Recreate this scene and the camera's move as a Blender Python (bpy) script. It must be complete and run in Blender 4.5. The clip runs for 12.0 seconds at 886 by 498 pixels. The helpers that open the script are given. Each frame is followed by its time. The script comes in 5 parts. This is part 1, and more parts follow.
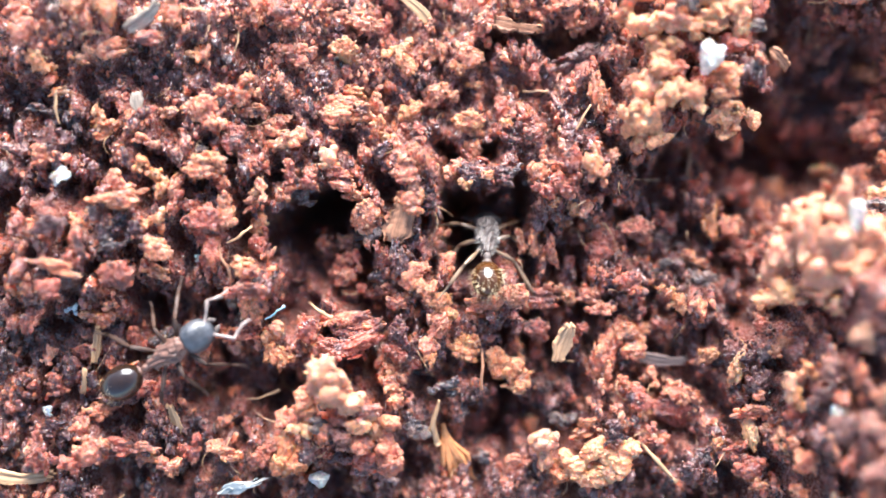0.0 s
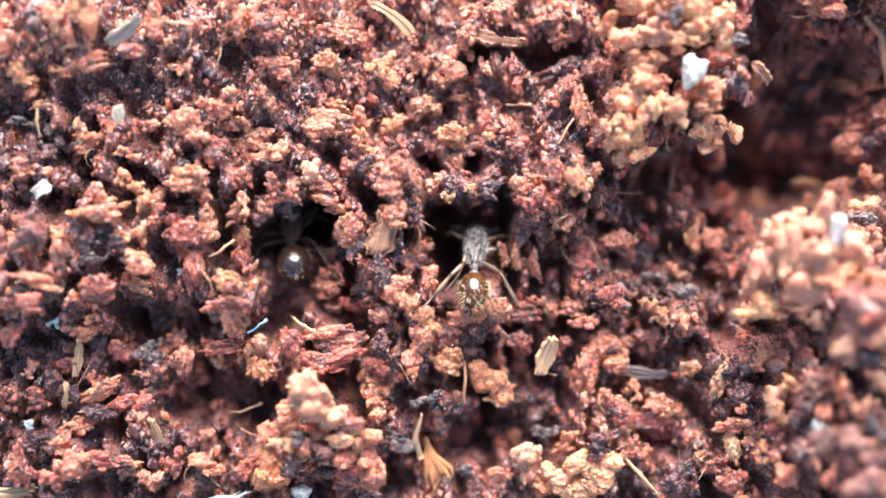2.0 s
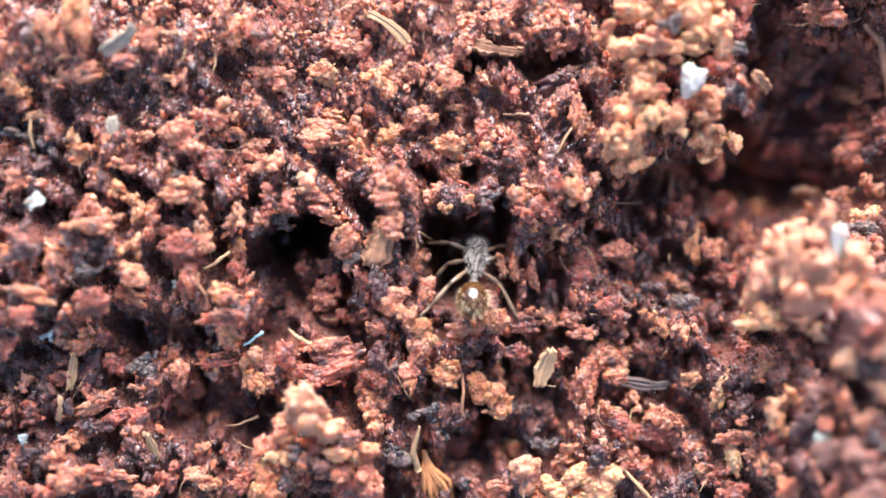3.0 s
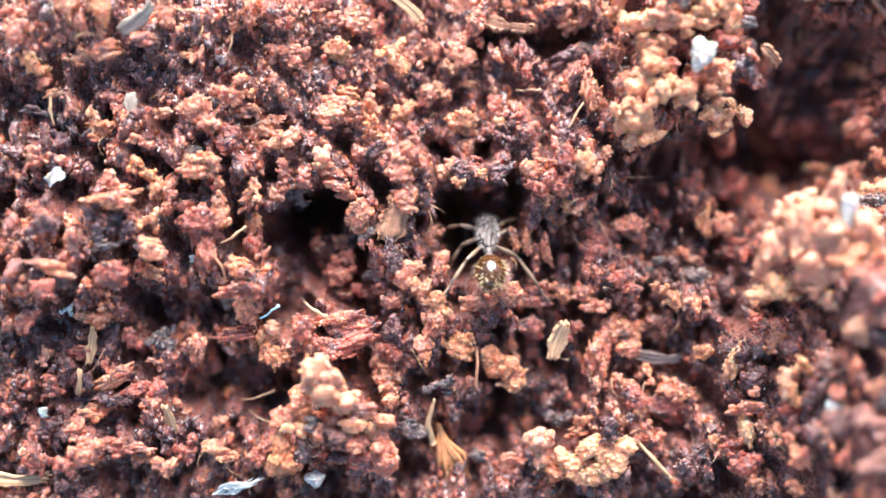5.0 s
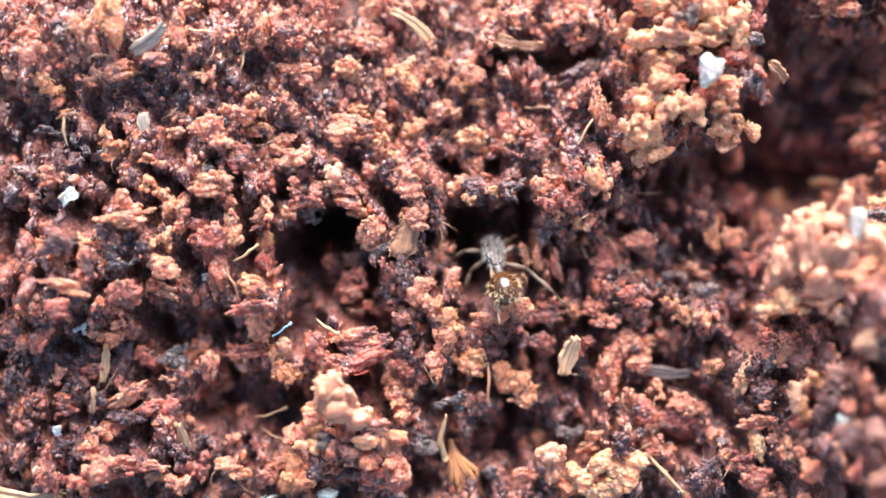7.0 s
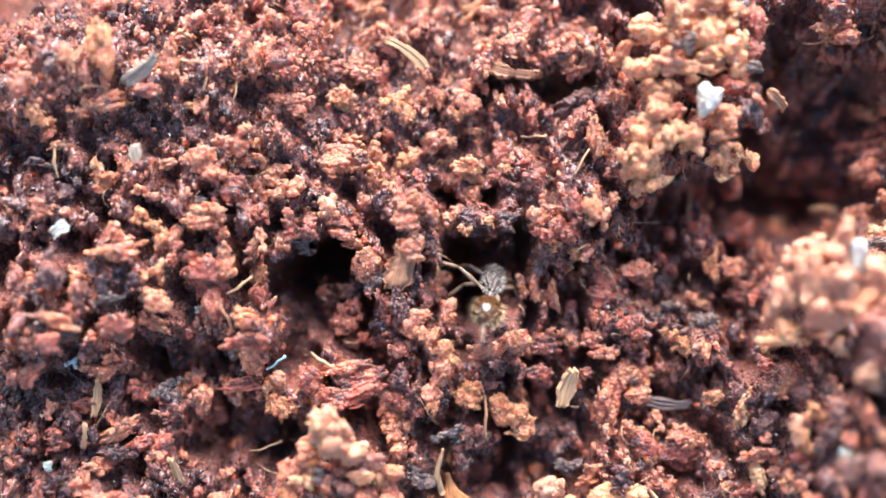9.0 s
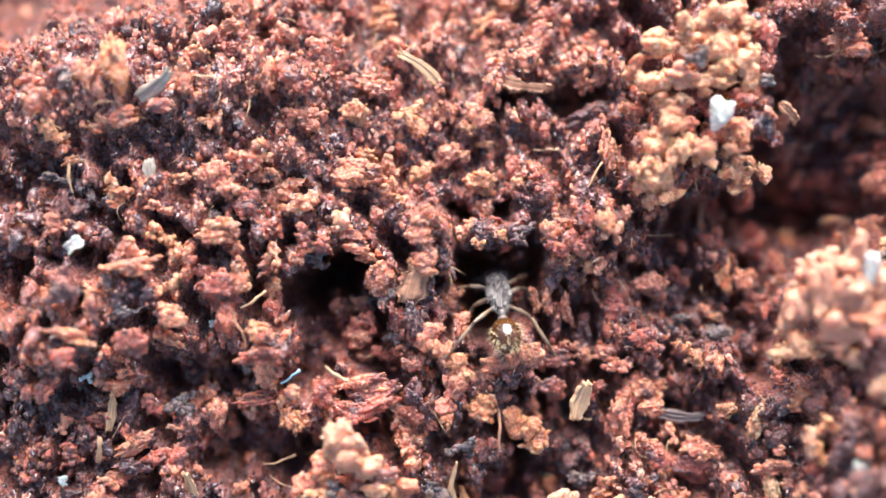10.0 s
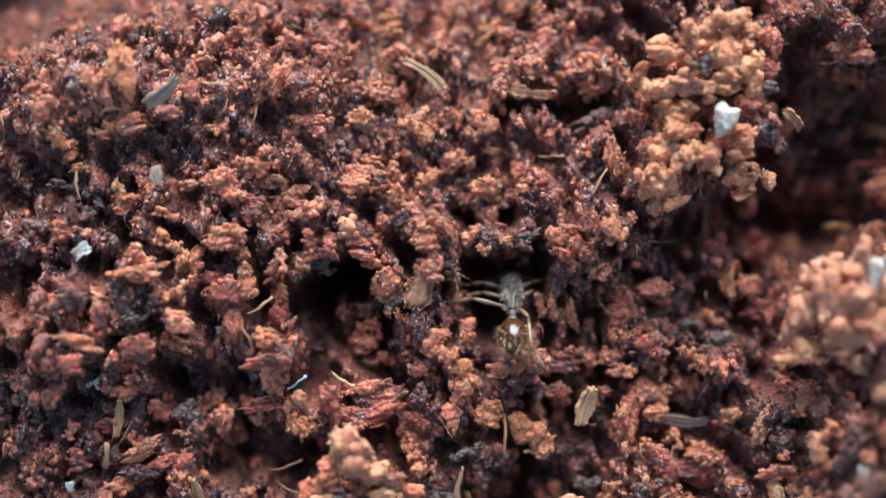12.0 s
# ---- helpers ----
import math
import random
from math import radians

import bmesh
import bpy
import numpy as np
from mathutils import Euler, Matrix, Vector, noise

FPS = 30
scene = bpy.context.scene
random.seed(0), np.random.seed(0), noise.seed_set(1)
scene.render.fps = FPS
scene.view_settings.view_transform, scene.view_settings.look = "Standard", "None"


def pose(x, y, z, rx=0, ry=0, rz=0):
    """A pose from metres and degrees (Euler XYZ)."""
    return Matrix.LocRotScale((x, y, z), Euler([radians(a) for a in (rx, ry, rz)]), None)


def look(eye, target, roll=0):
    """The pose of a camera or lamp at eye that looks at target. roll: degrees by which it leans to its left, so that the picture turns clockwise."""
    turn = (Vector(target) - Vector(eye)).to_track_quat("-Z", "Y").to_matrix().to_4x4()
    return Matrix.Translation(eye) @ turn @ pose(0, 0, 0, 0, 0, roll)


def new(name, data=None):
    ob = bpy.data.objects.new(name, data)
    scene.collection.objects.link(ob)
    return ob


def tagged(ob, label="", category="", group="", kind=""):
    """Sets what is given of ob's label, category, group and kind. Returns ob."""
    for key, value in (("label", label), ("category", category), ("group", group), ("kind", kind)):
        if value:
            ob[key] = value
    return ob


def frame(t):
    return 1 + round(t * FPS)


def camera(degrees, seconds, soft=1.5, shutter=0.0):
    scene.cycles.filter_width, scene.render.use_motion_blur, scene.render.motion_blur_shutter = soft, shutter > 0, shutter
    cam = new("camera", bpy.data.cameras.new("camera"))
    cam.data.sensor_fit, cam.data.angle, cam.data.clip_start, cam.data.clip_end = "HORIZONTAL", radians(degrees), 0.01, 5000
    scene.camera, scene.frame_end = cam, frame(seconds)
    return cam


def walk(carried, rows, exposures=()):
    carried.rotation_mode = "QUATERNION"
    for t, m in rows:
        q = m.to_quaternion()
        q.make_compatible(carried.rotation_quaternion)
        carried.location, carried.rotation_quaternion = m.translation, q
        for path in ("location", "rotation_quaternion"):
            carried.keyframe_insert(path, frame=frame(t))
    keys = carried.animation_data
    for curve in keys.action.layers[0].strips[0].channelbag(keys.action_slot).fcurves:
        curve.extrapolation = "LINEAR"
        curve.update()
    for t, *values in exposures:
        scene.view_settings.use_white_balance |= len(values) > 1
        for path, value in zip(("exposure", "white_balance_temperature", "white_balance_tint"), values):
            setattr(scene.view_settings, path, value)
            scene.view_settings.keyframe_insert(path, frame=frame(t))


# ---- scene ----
import numpy
from math import sin, cos, pi, tan, atan2

MM = 0.001                      # sizes below are in millimetres
SLOPE = 22.0                    # the bank of crumbled soil rises away from the camera
BANK = pose(0, 0, 0, SLOPE)     # bank space: x across, q up the slope, h out of it

cam = camera(42.0, 12.0, soft=1.5, shutter=0.4)
cam.data.dof.use_dof = True
cam.data.dof.focus_distance = 0.0279
cam.data.dof.aperture_fstop = 21.5
walk(cam, [
    (0, pose(0.000000, -0.007243, 0.027031, 15.000, 0.000, 0.000)),
    (0.5, pose(0.000170, -0.007089, 0.027110, 14.917, -0.116, -0.020)),
    (1, pose(0.000187, -0.007058, 0.027144, 15.050, -0.194, -0.030)),
    (1.5, pose(0.000196, -0.006990, 0.027190, 14.959, -0.271, -0.048)),
    (2, pose(0.000197, -0.006941, 0.027100, 15.037, -0.447, -0.095)),
    (2.5, pose(0.000265, -0.006740, 0.027046, 15.143, -0.460, -0.246)),
    (3, pose(0.000227, -0.006710, 0.026903, 15.234, -0.467, -0.290)),
    (5, pose(0.000200, -0.007712, 0.026959, 15.894, 0.219, -0.357)),
    (5.5, pose(0.000289, -0.007770, 0.027111, 16.123, 0.292, -0.393)),
    (6, pose(0.000151, -0.007796, 0.027166, 16.505, 0.161, -0.547)),
    (6.5, pose(0.000103, -0.007830, 0.027198, 16.710, 0.153, -0.624)),
    (7, pose(-0.000045, -0.007715, 0.027139, 16.630, 0.361, -0.702)),
    (9, pose(0.000003, -0.007168, 0.026947, 17.215, 0.318, -0.966)),
    (9.5, pose(-0.000100, -0.007078, 0.026964, 17.223, 0.349, -1.044)),
    (10, pose(-0.000304, -0.006950, 0.027087, 17.388, 0.392, -1.145)),
    (10.5, pose(-0.000305, -0.006937, 0.027212, 17.598, 0.390, -1.113)),
    (11, pose(-0.000361, -0.006933, 0.027231, 17.603, 0.379, -1.145)),
    (11.5, pose(-0.000430, -0.006895, 0.027234, 17.528, 0.316, -1.160)),
    (12, pose(-0.000472, -0.006925, 0.027225, 17.567, 0.347, -1.205)),
], exposures=[(0, 1.89, 6080, 8), (1.6, 1.87, 6080, 8), (2.5, 1.66, 6080, 8), (3.0, 1.62, 6080, 8), (5.0, 1.87, 6080, 8), (6.0, 1.86, 6080, 8), (6.5, 1.78, 6080, 8), (7, 1.72, 6080, 8), (9.0, 1.64, 6080, 8), (11.6, 1.64, 6080, 8), (11.75, 1.50, 6080, 8), (11.9, 1.07, 6040, 5), (12.0, 0.65, 5940, 1)])

# ---- light: low soft daylight from beyond the bank, open sky ----
SUN_EL, SUN_AZ = 38.0, 6.0
world = bpy.data.worlds.new("daylight")
scene.world = world
world.use_nodes = True
wn, wl = world.node_tree.nodes, world.node_tree.links
sky = wn.new("ShaderNodeTexSky")
sky.sky_type = "NISHITA"
sky.sun_disc = False
sky.sun_elevation = radians(SUN_EL)
sky.sun_rotation = radians(SUN_AZ)
wl.new(sky.outputs[0], wn["Background"].inputs[0])
wn["Background"].inputs[1].default_value = 0.107
sun = new("sun", bpy.data.lights.new("sun", "SUN"))
sun.data.energy = 5.0
sun.data.angle = radians(46)
sun.data.color = (1.0, 0.955, 0.93)
toward = Vector((sin(radians(SUN_AZ)) * cos(radians(SUN_EL)), cos(radians(SUN_AZ)) * cos(radians(SUN_EL)), sin(radians(SUN_EL))))
sun.matrix_world = look(toward * 2, (0, 0, 0))


# ---- materials ----
def nodes_of(name):
    m = bpy.data.materials.new(name)
    m.use_nodes = True
    return m, m.node_tree.nodes, m.node_tree.links, m.node_tree.nodes["Principled BSDF"]


def noise_node(n, l, scale, detail=4.0, rough=0.6, coord="Object"):
    tc = n.new("ShaderNodeNewGeometry" if coord == "Position" else "ShaderNodeTexCoord")
    t = n.new("ShaderNodeTexNoise")
    t.inputs["Scale"].default_value = scale
    t.inputs["Detail"].default_value = detail
    t.inputs["Roughness"].default_value = rough
    l.new(tc.outputs[coord], t.inputs["Vector"])
    return t


def ramp_node(n, l, source, stops):
    r = n.new("ShaderNodeValToRGB")
    while len(r.color_ramp.elements) < len(stops):
        r.color_ramp.elements.new(0.5)
    for e, (p, c) in zip(r.color_ramp.elements, stops):
        e.position, e.color = p, (*c, 1)
    l.new(source, r.inputs[0])
    return r


def mix_node(n, l, fac, a, b, blend="MIX"):
    x = n.new("ShaderNodeMix")
    x.data_type, x.blend_type = "RGBA", blend
    for sock, val in ((x.inputs[0], fac), (x.inputs[6], a), (x.inputs[7], b)):
        if isinstance(val, (int, float)):
            sock.default_value = val
        elif isinstance(val, tuple):
            sock.default_value = (*val, 1)
        else:
            l.new(val, sock)
    return x.outputs[2]


def earth(name, stops, stain, stain_at=0.56, pick="object", rough=(0.14, 0.55), bump=0.6, grain=10000.0, blotch=2200.0, scatter=0.6, bitty=0.5, wet=0.22):
    """Crumbled earth: hue picked piece by piece, dark humus stains, fine sparkling grain."""
    m, n, l, p = nodes_of(name)
    if pick == "island":
        g = n.new("ShaderNodeNewGeometry")
        src = g.outputs["Random Per Island"]
    else:
        g = n.new("ShaderNodeObjectInfo")
        src = g.outputs["Random"]
    # neighbours share their hue: most of the pick follows the place, the rest the piece
    here = n.new("ShaderNodeNewGeometry")
    zone = n.new("ShaderNodeTexNoise")
    zone.inputs["Scale"].default_value = 850.0
    zone.inputs["Detail"].default_value = 3.0
    l.new(here.outputs["Position"], zone.inputs["Vector"])
    spread = n.new("ShaderNodeMapRange")
    spread.inputs["From Min"].default_value, spread.inputs["From Max"].default_value = 0.3, 0.7
    l.new(zone.outputs["Fac"], spread.inputs["Value"])
    blend = n.new("ShaderNodeMix")
    blend.inputs[0].default_value = 0.5
    l.new(spread.outputs[0], blend.inputs[2])
    l.new(src, blend.inputs[3])
    hue = ramp_node(n, l, blend.outputs[0], stops)
    if pick == "object":
        g2 = n.new("ShaderNodeNewGeometry")
        tone = ramp_node(n, l, g2.outputs["Random Per Island"], [(0.0, (0.62, 0.55, 0.55)), (0.5, (1, 1, 1)), (1.0, (1.25, 1.2, 1.2))])
        hue_out = mix_node(n, l, 0.8, hue.outputs[0], tone.outputs[0], "MULTIPLY")
    else:
        hue_out = hue.outputs[0]
    big = noise_node(n, l, blotch, 5.0, 0.65, "Position")
    fine = noise_node(n, l, grain, 3.0, 0.75, "Position")
    mask = ramp_node(n, l, big.outputs["Fac"], [(stain_at - 0.07, (0, 0, 0)), (stain_at + 0.07, (1, 1, 1))])
    col = mix_node(n, l, mask.outputs[0], hue_out, stain)
    spot = ramp_node(n, l, fine.outputs["Fac"], [(0.3, (0.55, 0.52, 0.53)), (0.5, (1, 1, 1)), (0.72, (1.45, 1.42, 1.38))])
    col = mix_node(n, l, 0.8, col, spot.outputs[0], "MULTIPLY")
    rr = ramp_node(n, l, fine.outputs["Fac"], [(0.35, (rough[0],) * 3), (0.65, (rough[1],) * 3)])
    l.new(rr.outputs[0], p.inputs["Roughness"])
    p.inputs["Specular IOR Level"].default_value = 0.6
    p.inputs["Coat Weight"].default_value = wet
    p.inputs["Coat Roughness"].default_value = 0.12
    if scatter:
        p.inputs["Subsurface Weight"].default_value = scatter
        p.inputs["Subsurface Radius"].default_value = (1.0, 0.42, 0.2)
        p.inputs["Subsurface Scale"].default_value = 0.0003
    # grains of uneven size, each a little proud and of its own tone
    vor = n.new("ShaderNodeTexVoronoi")
    vor.inputs["Scale"].default_value = grain
    warp = n.new("ShaderNodeVectorMath")
    warp.operation = "MULTIPLY_ADD"
    l.new(fine.outputs["Color"], warp.inputs[0])
    warp.inputs[1].default_value = (0.00012, 0.00012, 0.00012)
    l.new(here.outputs["Position"], warp.inputs[2])
    l.new(warp.outputs[0], vor.inputs["Vector"])
    bits = ramp_node(n, l, vor.outputs["Color"], [(0.1, (0.5, 0.46, 0.47)), (0.5, (1, 1, 1)), (0.85, (1.3, 1.28, 1.24))])
    col = mix_node(n, l, bitty, col, bits.outputs[0], "MULTIPLY")
    l.new(col, p.inputs["Base Color"])
    low = n.new("ShaderNodeMath")
    low.operation = "MULTIPLY_ADD"
    l.new(vor.outputs["Distance"], low.inputs[0])
    low.inputs[1].default_value = -0.9
    l.new(fine.outputs["Fac"], low.inputs[2])
    b = n.new("ShaderNodeBump")
    b.inputs["Strength"].default_value = bump
    b.inputs["Distance"].default_value = 0.00013
    l.new(low.outputs[0], b.inputs["Height"])
    l.new(b.outputs[0], p.inputs["Normal"])
    return m


DARK = (0.115, 0.052, 0.049)
LOOSE_MIX = [(0.0, (0.085, 0.043, 0.045)), (0.34, (0.15, 0.062, 0.055)), (0.54, (0.31, 0.092, 0.062)), (0.7, (0.52, 0.148, 0.078)), (0.86, (0.64, 0.195, 0.1)), (1.0, (0.68, 0.26, 0.145))]
MATS = {
    "salmon": earth("salmon_earth", [(0.0, (0.545, 0.147, 0.087)), (0.4, (0.706, 0.214, 0.122)), (0.75, (0.706, 0.229, 0.117)), (1.0, (0.727, 0.265, 0.143))], DARK, 0.59, rough=(0.2, 0.55), wet=0.14),
    "red": earth("red_earth", [(0.0, (0.363, 0.0781, 0.0512)), (0.5, (0.484, 0.117, 0.0716)), (1.0, (0.424, 0.108, 0.0613))], DARK, 0.56, rough=(0.2, 0.55), wet=0.14),
    "mauve": earth("mauve_earth", [(0.0, (0.363, 0.155, 0.117)), (1.0, (0.484, 0.195, 0.143))], DARK, 0.59, wet=0.14),
    "orange": earth("orange_earth", [(0.0, (0.68, 0.225, 0.105)), (1.0, (0.72, 0.25, 0.11))], (0.242, 0.0723, 0.0325), 0.62, rough=(0.2, 0.55), wet=0.14),
    "tan": earth("tan_earth", [(0.0, (0.72, 0.29, 0.15)), (0.5, (0.79, 0.335, 0.17)), (1.0, (0.81, 0.375, 0.19))], (0.424, 0.16, 0.0814), 0.6, rough=(0.35, 0.7), bitty=0.2, bump=0.45, wet=0.0, scatter=0.7),
    "pale": earth("pale_earth", [(0.0, (0.54, 0.23, 0.14)), (0.5, (0.6, 0.265, 0.16)), (1.0, (0.61, 0.285, 0.16))], (0.464, 0.191, 0.116), 0.6, rough=(0.35, 0.7), bitty=0.2, bump=0.45, wet=0.0, scatter=0.7),
    "dark": earth("dark_humus", [(0.0, (0.121, 0.0466, 0.0433)), (1.0, (0.181, 0.0619, 0.0541))], (0.0454, 0.0228, 0.0238), 0.55, rough=(0.14, 0.5)),
    "grey": earth("wet_grit", [(0.0, (0.17, 0.104, 0.0918)), (1.0, (0.25, 0.166, 0.14))], (0.05, 0.0312, 0.0324), 0.5, rough=(0.2, 0.55)),
    "white": earth("white_grit", [(0.0, (0.52, 0.51, 0.464)), (1.0, (0.54, 0.52, 0.454))], (0.5, 0.437, 0.356), 0.66, rough=(0.3, 0.6)),
    "mix": earth("loose_earth", LOOSE_MIX, DARK, 0.6, pick="island", rough=(0.1, 0.5), wet=0.4),
    "humus_shade": earth("humus_shade_crumbs", [(0.0, (0.05, 0.0291, 0.0302)), (0.5, (0.101, 0.0434, 0.0411)), (0.85, (0.172, 0.0723, 0.0564)), (1.0, (0.24, 0.177, 0.151))], (0.03, 0.0187, 0.0205), 0.6, pick="island", rough=(0.08, 0.34), bump=0.6, wet=0.4),
    # salmon crumbs, paled to carry the upper bank's light and haze as colour
    "rosy_lit": earth("rosy_lit_crumbs", [(0.0, (0.464, 0.137, 0.0933)), (0.4, (0.665, 0.221, 0.146)), (0.8, (0.747, 0.305, 0.193)), (1.0, (0.766, 0.39, 0.27))], DARK, 0.6, pick="island", rough=(0.2, 0.55), wet=0.14),
    "ground": earth("packed_earth", [(0.0, (0.125, 0.056, 0.052)), (0.35, (0.22, 0.092, 0.08)), (0.62, (0.31, 0.112, 0.084)), (1.0, (0.48, 0.185, 0.125))], DARK, 0.56, blotch=1500.0, bump=0.9, rough=(0.1, 0.45), wet=0.5),
}


def plain(name, color, rough, spec=0.5, vary=0.25, scale=4000.0, stretch=None, coat=0.0):
    m, n, l, p = nodes_of(name)
    t = noise_node(n, l, scale, 5.0, 0.65)
    if stretch:
        mp = n.new("ShaderNodeMapping")
        mp.inputs["Scale"].default_value = stretch
        l.new(t.inputs["Vector"].links[0].from_socket, mp.inputs["Vector"])
        l.new(mp.outputs[0], t.inputs["Vector"])
    c = ramp_node(n, l, t.outputs["Fac"], [(0.3, tuple(v * (1 - vary) for v in color)), (0.7, tuple(min(1.0, v * (1 + vary)) for v in color))])
    l.new(c.outputs[0], p.inputs["Base Color"])
    p.inputs["Roughness"].default_value = rough
    p.inputs["Specular IOR Level"].default_value = spec
    p.inputs["Coat Weight"].default_value = coat
    p.inputs["Coat Roughness"].default_value = 0.1
    b = n.new("ShaderNodeBump")
    b.inputs["Strength"].default_value = 0.35
    b.inputs["Distance"].default_value = 0.00003
    l.new(t.outputs["Fac"], b.inputs["Height"])
    l.new(b.outputs[0], p.inputs["Normal"])
    return m


CREAM = plain("cream_wood", (0.64, 0.36, 0.19), 0.5, vary=0.2, scale=2500.0, stretch=(6, 0.5, 6))
AMBER = plain("orange_fibre", (0.58, 0.23, 0.085), 0.4, vary=0.4, scale=2500.0)
WOOD = plain("weathered_wood_fibre", (0.42, 0.19, 0.1), 0.5, vary=0.5, scale=2500.0, stretch=(6, 0.5, 6))
STRAW = plain("dry_straw", (0.5, 0.29, 0.15), 0.5, vary=0.35, scale=2500.0, stretch=(6, 0.5, 6))
GREYWOOD = plain("grey_weathered_bark", (0.4, 0.31, 0.23), 0.45, vary=0.5, scale=3000.0, stretch=(5, 0.6, 5))
DRIFT = plain("damp_grey_wood", (0.22, 0.15, 0.13), 0.5, vary=0.25, scale=3000.0, stretch=(5, 0.6, 5))
PALE = plain("pale_grey_fibre", (0.5, 0.5, 0.46), 0.4, vary=0.2)
BLUE = plain("pale_blue_fibre", (0.26, 0.42, 0.48), 0.35, vary=0.3)
CHITIN = plain("dark_brown_chitin", (0.026, 0.022, 0.023), 0.3, 0.8, vary=0.4, scale=9000.0)
CHITIN_ROUGH = plain("wrinkled_brown_chitin", (0.13, 0.1, 0.085), 0.42, 0.45, vary=0.5, scale=9000.0)
GASTER = plain("amber_brown_chitin", (0.056, 0.021, 0.006), 0.14, 0.6, vary=0.7, scale=1500.0, stretch=(0.6, 3, 0.6))
REDDISH = plain("reddish_brown_chitin", (0.17, 0.085, 0.06), 0.42, 0.5, vary=0.4, scale=7000.0)
GASTER_DARK = plain("blackish_brown_chitin", (0.02, 0.01, 0.006), 0.16, 0.75, vary=0.3, scale=3000.0)
LIMB_DARK = plain("dark_brown_limb", (0.075, 0.042, 0.03), 0.45, 0.35, vary=0.3, scale=6000.0)
SCALP = plain("grey_matt_chitin", (0.05, 0.05, 0.055), 0.42, 0.9, vary=0.6, scale=5000.0)
FEELER = plain("grey_brown_feeler", (0.24, 0.18, 0.155), 0.35, 0.6, vary=0.2, scale=6000.0)
LIMB = plain("pale_brown_limb", (0.22, 0.14, 0.085), 0.3, 0.6, vary=0.3, scale=6000.0)
HAIR_PALE = plain("silvery_hair", (0.55, 0.5, 0.44), 0.4, 0.5, vary=0.1)
HAIR = plain("golden_hair", (0.75, 0.56, 0.32), 0.3, 0.6, vary=0.1)


# ---- mesh tools ----
def at(x, q, h):
    return BANK @ Vector((x * MM, q * MM, h * MM))


def on_bank(x, q, h, rx=0.0, ry=0.0, rz=0.0):
    return BANK @ pose(x * MM, q * MM, h * MM, rx, ry, rz)


def mesh_of(name, verts, faces, material, smooth=True):
    me = bpy.data.meshes.new(name)
    verts = numpy.asarray(verts, dtype=numpy.float32)
    faces = numpy.asarray(faces, dtype=numpy.int32)
    k = faces.shape[1]
    me.vertices.add(len(verts))
    me.vertices.foreach_set("co", verts.ravel())
    me.loops.add(faces.size)
    me.loops.foreach_set("vertex_index", faces.ravel())
    me.polygons.add(len(faces))
    me.polygons.foreach_set("loop_start", numpy.arange(0, faces.size, k, dtype=numpy.int32))
    me.polygons.foreach_set("loop_total", numpy.full(len(faces), k, dtype=numpy.int32))
    me.polygons.foreach_set("use_smooth", numpy.broadcast_to(numpy.asarray(smooth, dtype=bool), (len(faces),)).copy())
    me.materials.append(material)
    me.update(calc_edges=True)
    me.validate()
    return me


def part(name, me, parent, m=None, label=""):
    ob = new(name, me)
    ob.parent = parent
    if m is not None:
        ob.matrix_basis = m
    return tagged(ob, label)


ICO = {}
for level in range(1, 7):
    bm = bmesh.new()
    bmesh.ops.create_icosphere(bm, subdivisions=level, radius=1.0)
    ICO[level] = (numpy.array([v.co[:] for v in bm.verts]), numpy.array([[v.index for v in f.verts] for f in bm.faces]))
    bm.free()


def waves(rng, p, freq, count=18):
    """Smooth random field over points p, about -1 to 1."""
    k = rng.normal(size=(count, p.shape[1])) * freq
    ph = rng.uniform(0, 2 * pi, count)
    return numpy.sin(p @ k.T + ph).sum(1) / math.sqrt(count)


def turn_matrices(rng, n):
    q = rng.normal(size=(n, 4))
    q /= numpy.linalg.norm(q, axis=1)[:, None]
    w, x, y, z = q.T
    return numpy.stack([1 - 2 * (y * y + z * z), 2 * (x * y - z * w), 2 * (x * z + y * w), 2 * (x * y + z * w), 1 - 2 * (x * x + z * z), 2 * (y * z - x * w), 2 * (x * z - y * w), 2 * (y * z + x * w), 1 - 2 * (x * x + y * y)], 1).reshape(n, 3, 3)


def lump(seed, level=3, balls=9, spread=0.62, ball=(0.28, 0.6), rough=0.1, crisp=0.06):
    """A ragged crumb: grains stuck together, seen from its middle, with a torn skin. 1 across in each direction."""
    rng = numpy.random.default_rng(seed)
    v, faces = ICO[level]
    r = numpy.full(len(v), 0.42)
    for i in range(balls):
        d = rng.normal(size=3)
        c = d / numpy.linalg.norm(d) * rng.uniform(0.3, spread)
        rad = rng.uniform(*ball) * (1.05 - numpy.linalg.norm(c) * 0.55)
        b = v @ c
        disc = b * b - c @ c + rad * rad
        ok = (disc > 0) & ((b + numpy.sqrt(numpy.maximum(disc, 0))) > 0)
        r = numpy.where(ok, numpy.maximum(r, b + numpy.sqrt(numpy.maximum(disc, 0))), r)
    r = r * (1 + 1.6 * rough * waves(rng, v, 2.6) - 1.5 * rough * numpy.abs(waves(rng, v, 5.0)) + rough * 0.8 * waves(rng, v, 10.0))
    if level >= 3:
        r = r * (1 + rough * 0.8 * numpy.abs(waves(rng, v, 20.0)) + rng.uniform(-0.35, 0.35, len(v)) * rough)
    p = v * numpy.maximum(r, 0.15)[:, None]
    p = p + crisp * numpy.stack([waves(rng, p, 7.0) for i in range(3)], 1)
    if level >= 3:
        p = p + 0.5 * crisp * numpy.stack([waves(rng, p, 17.0) for i in range(3)], 1)
    p = p - (p.max(0) + p.min(0)) / 2
    return p / (p.max(0) - p.min(0)), faces


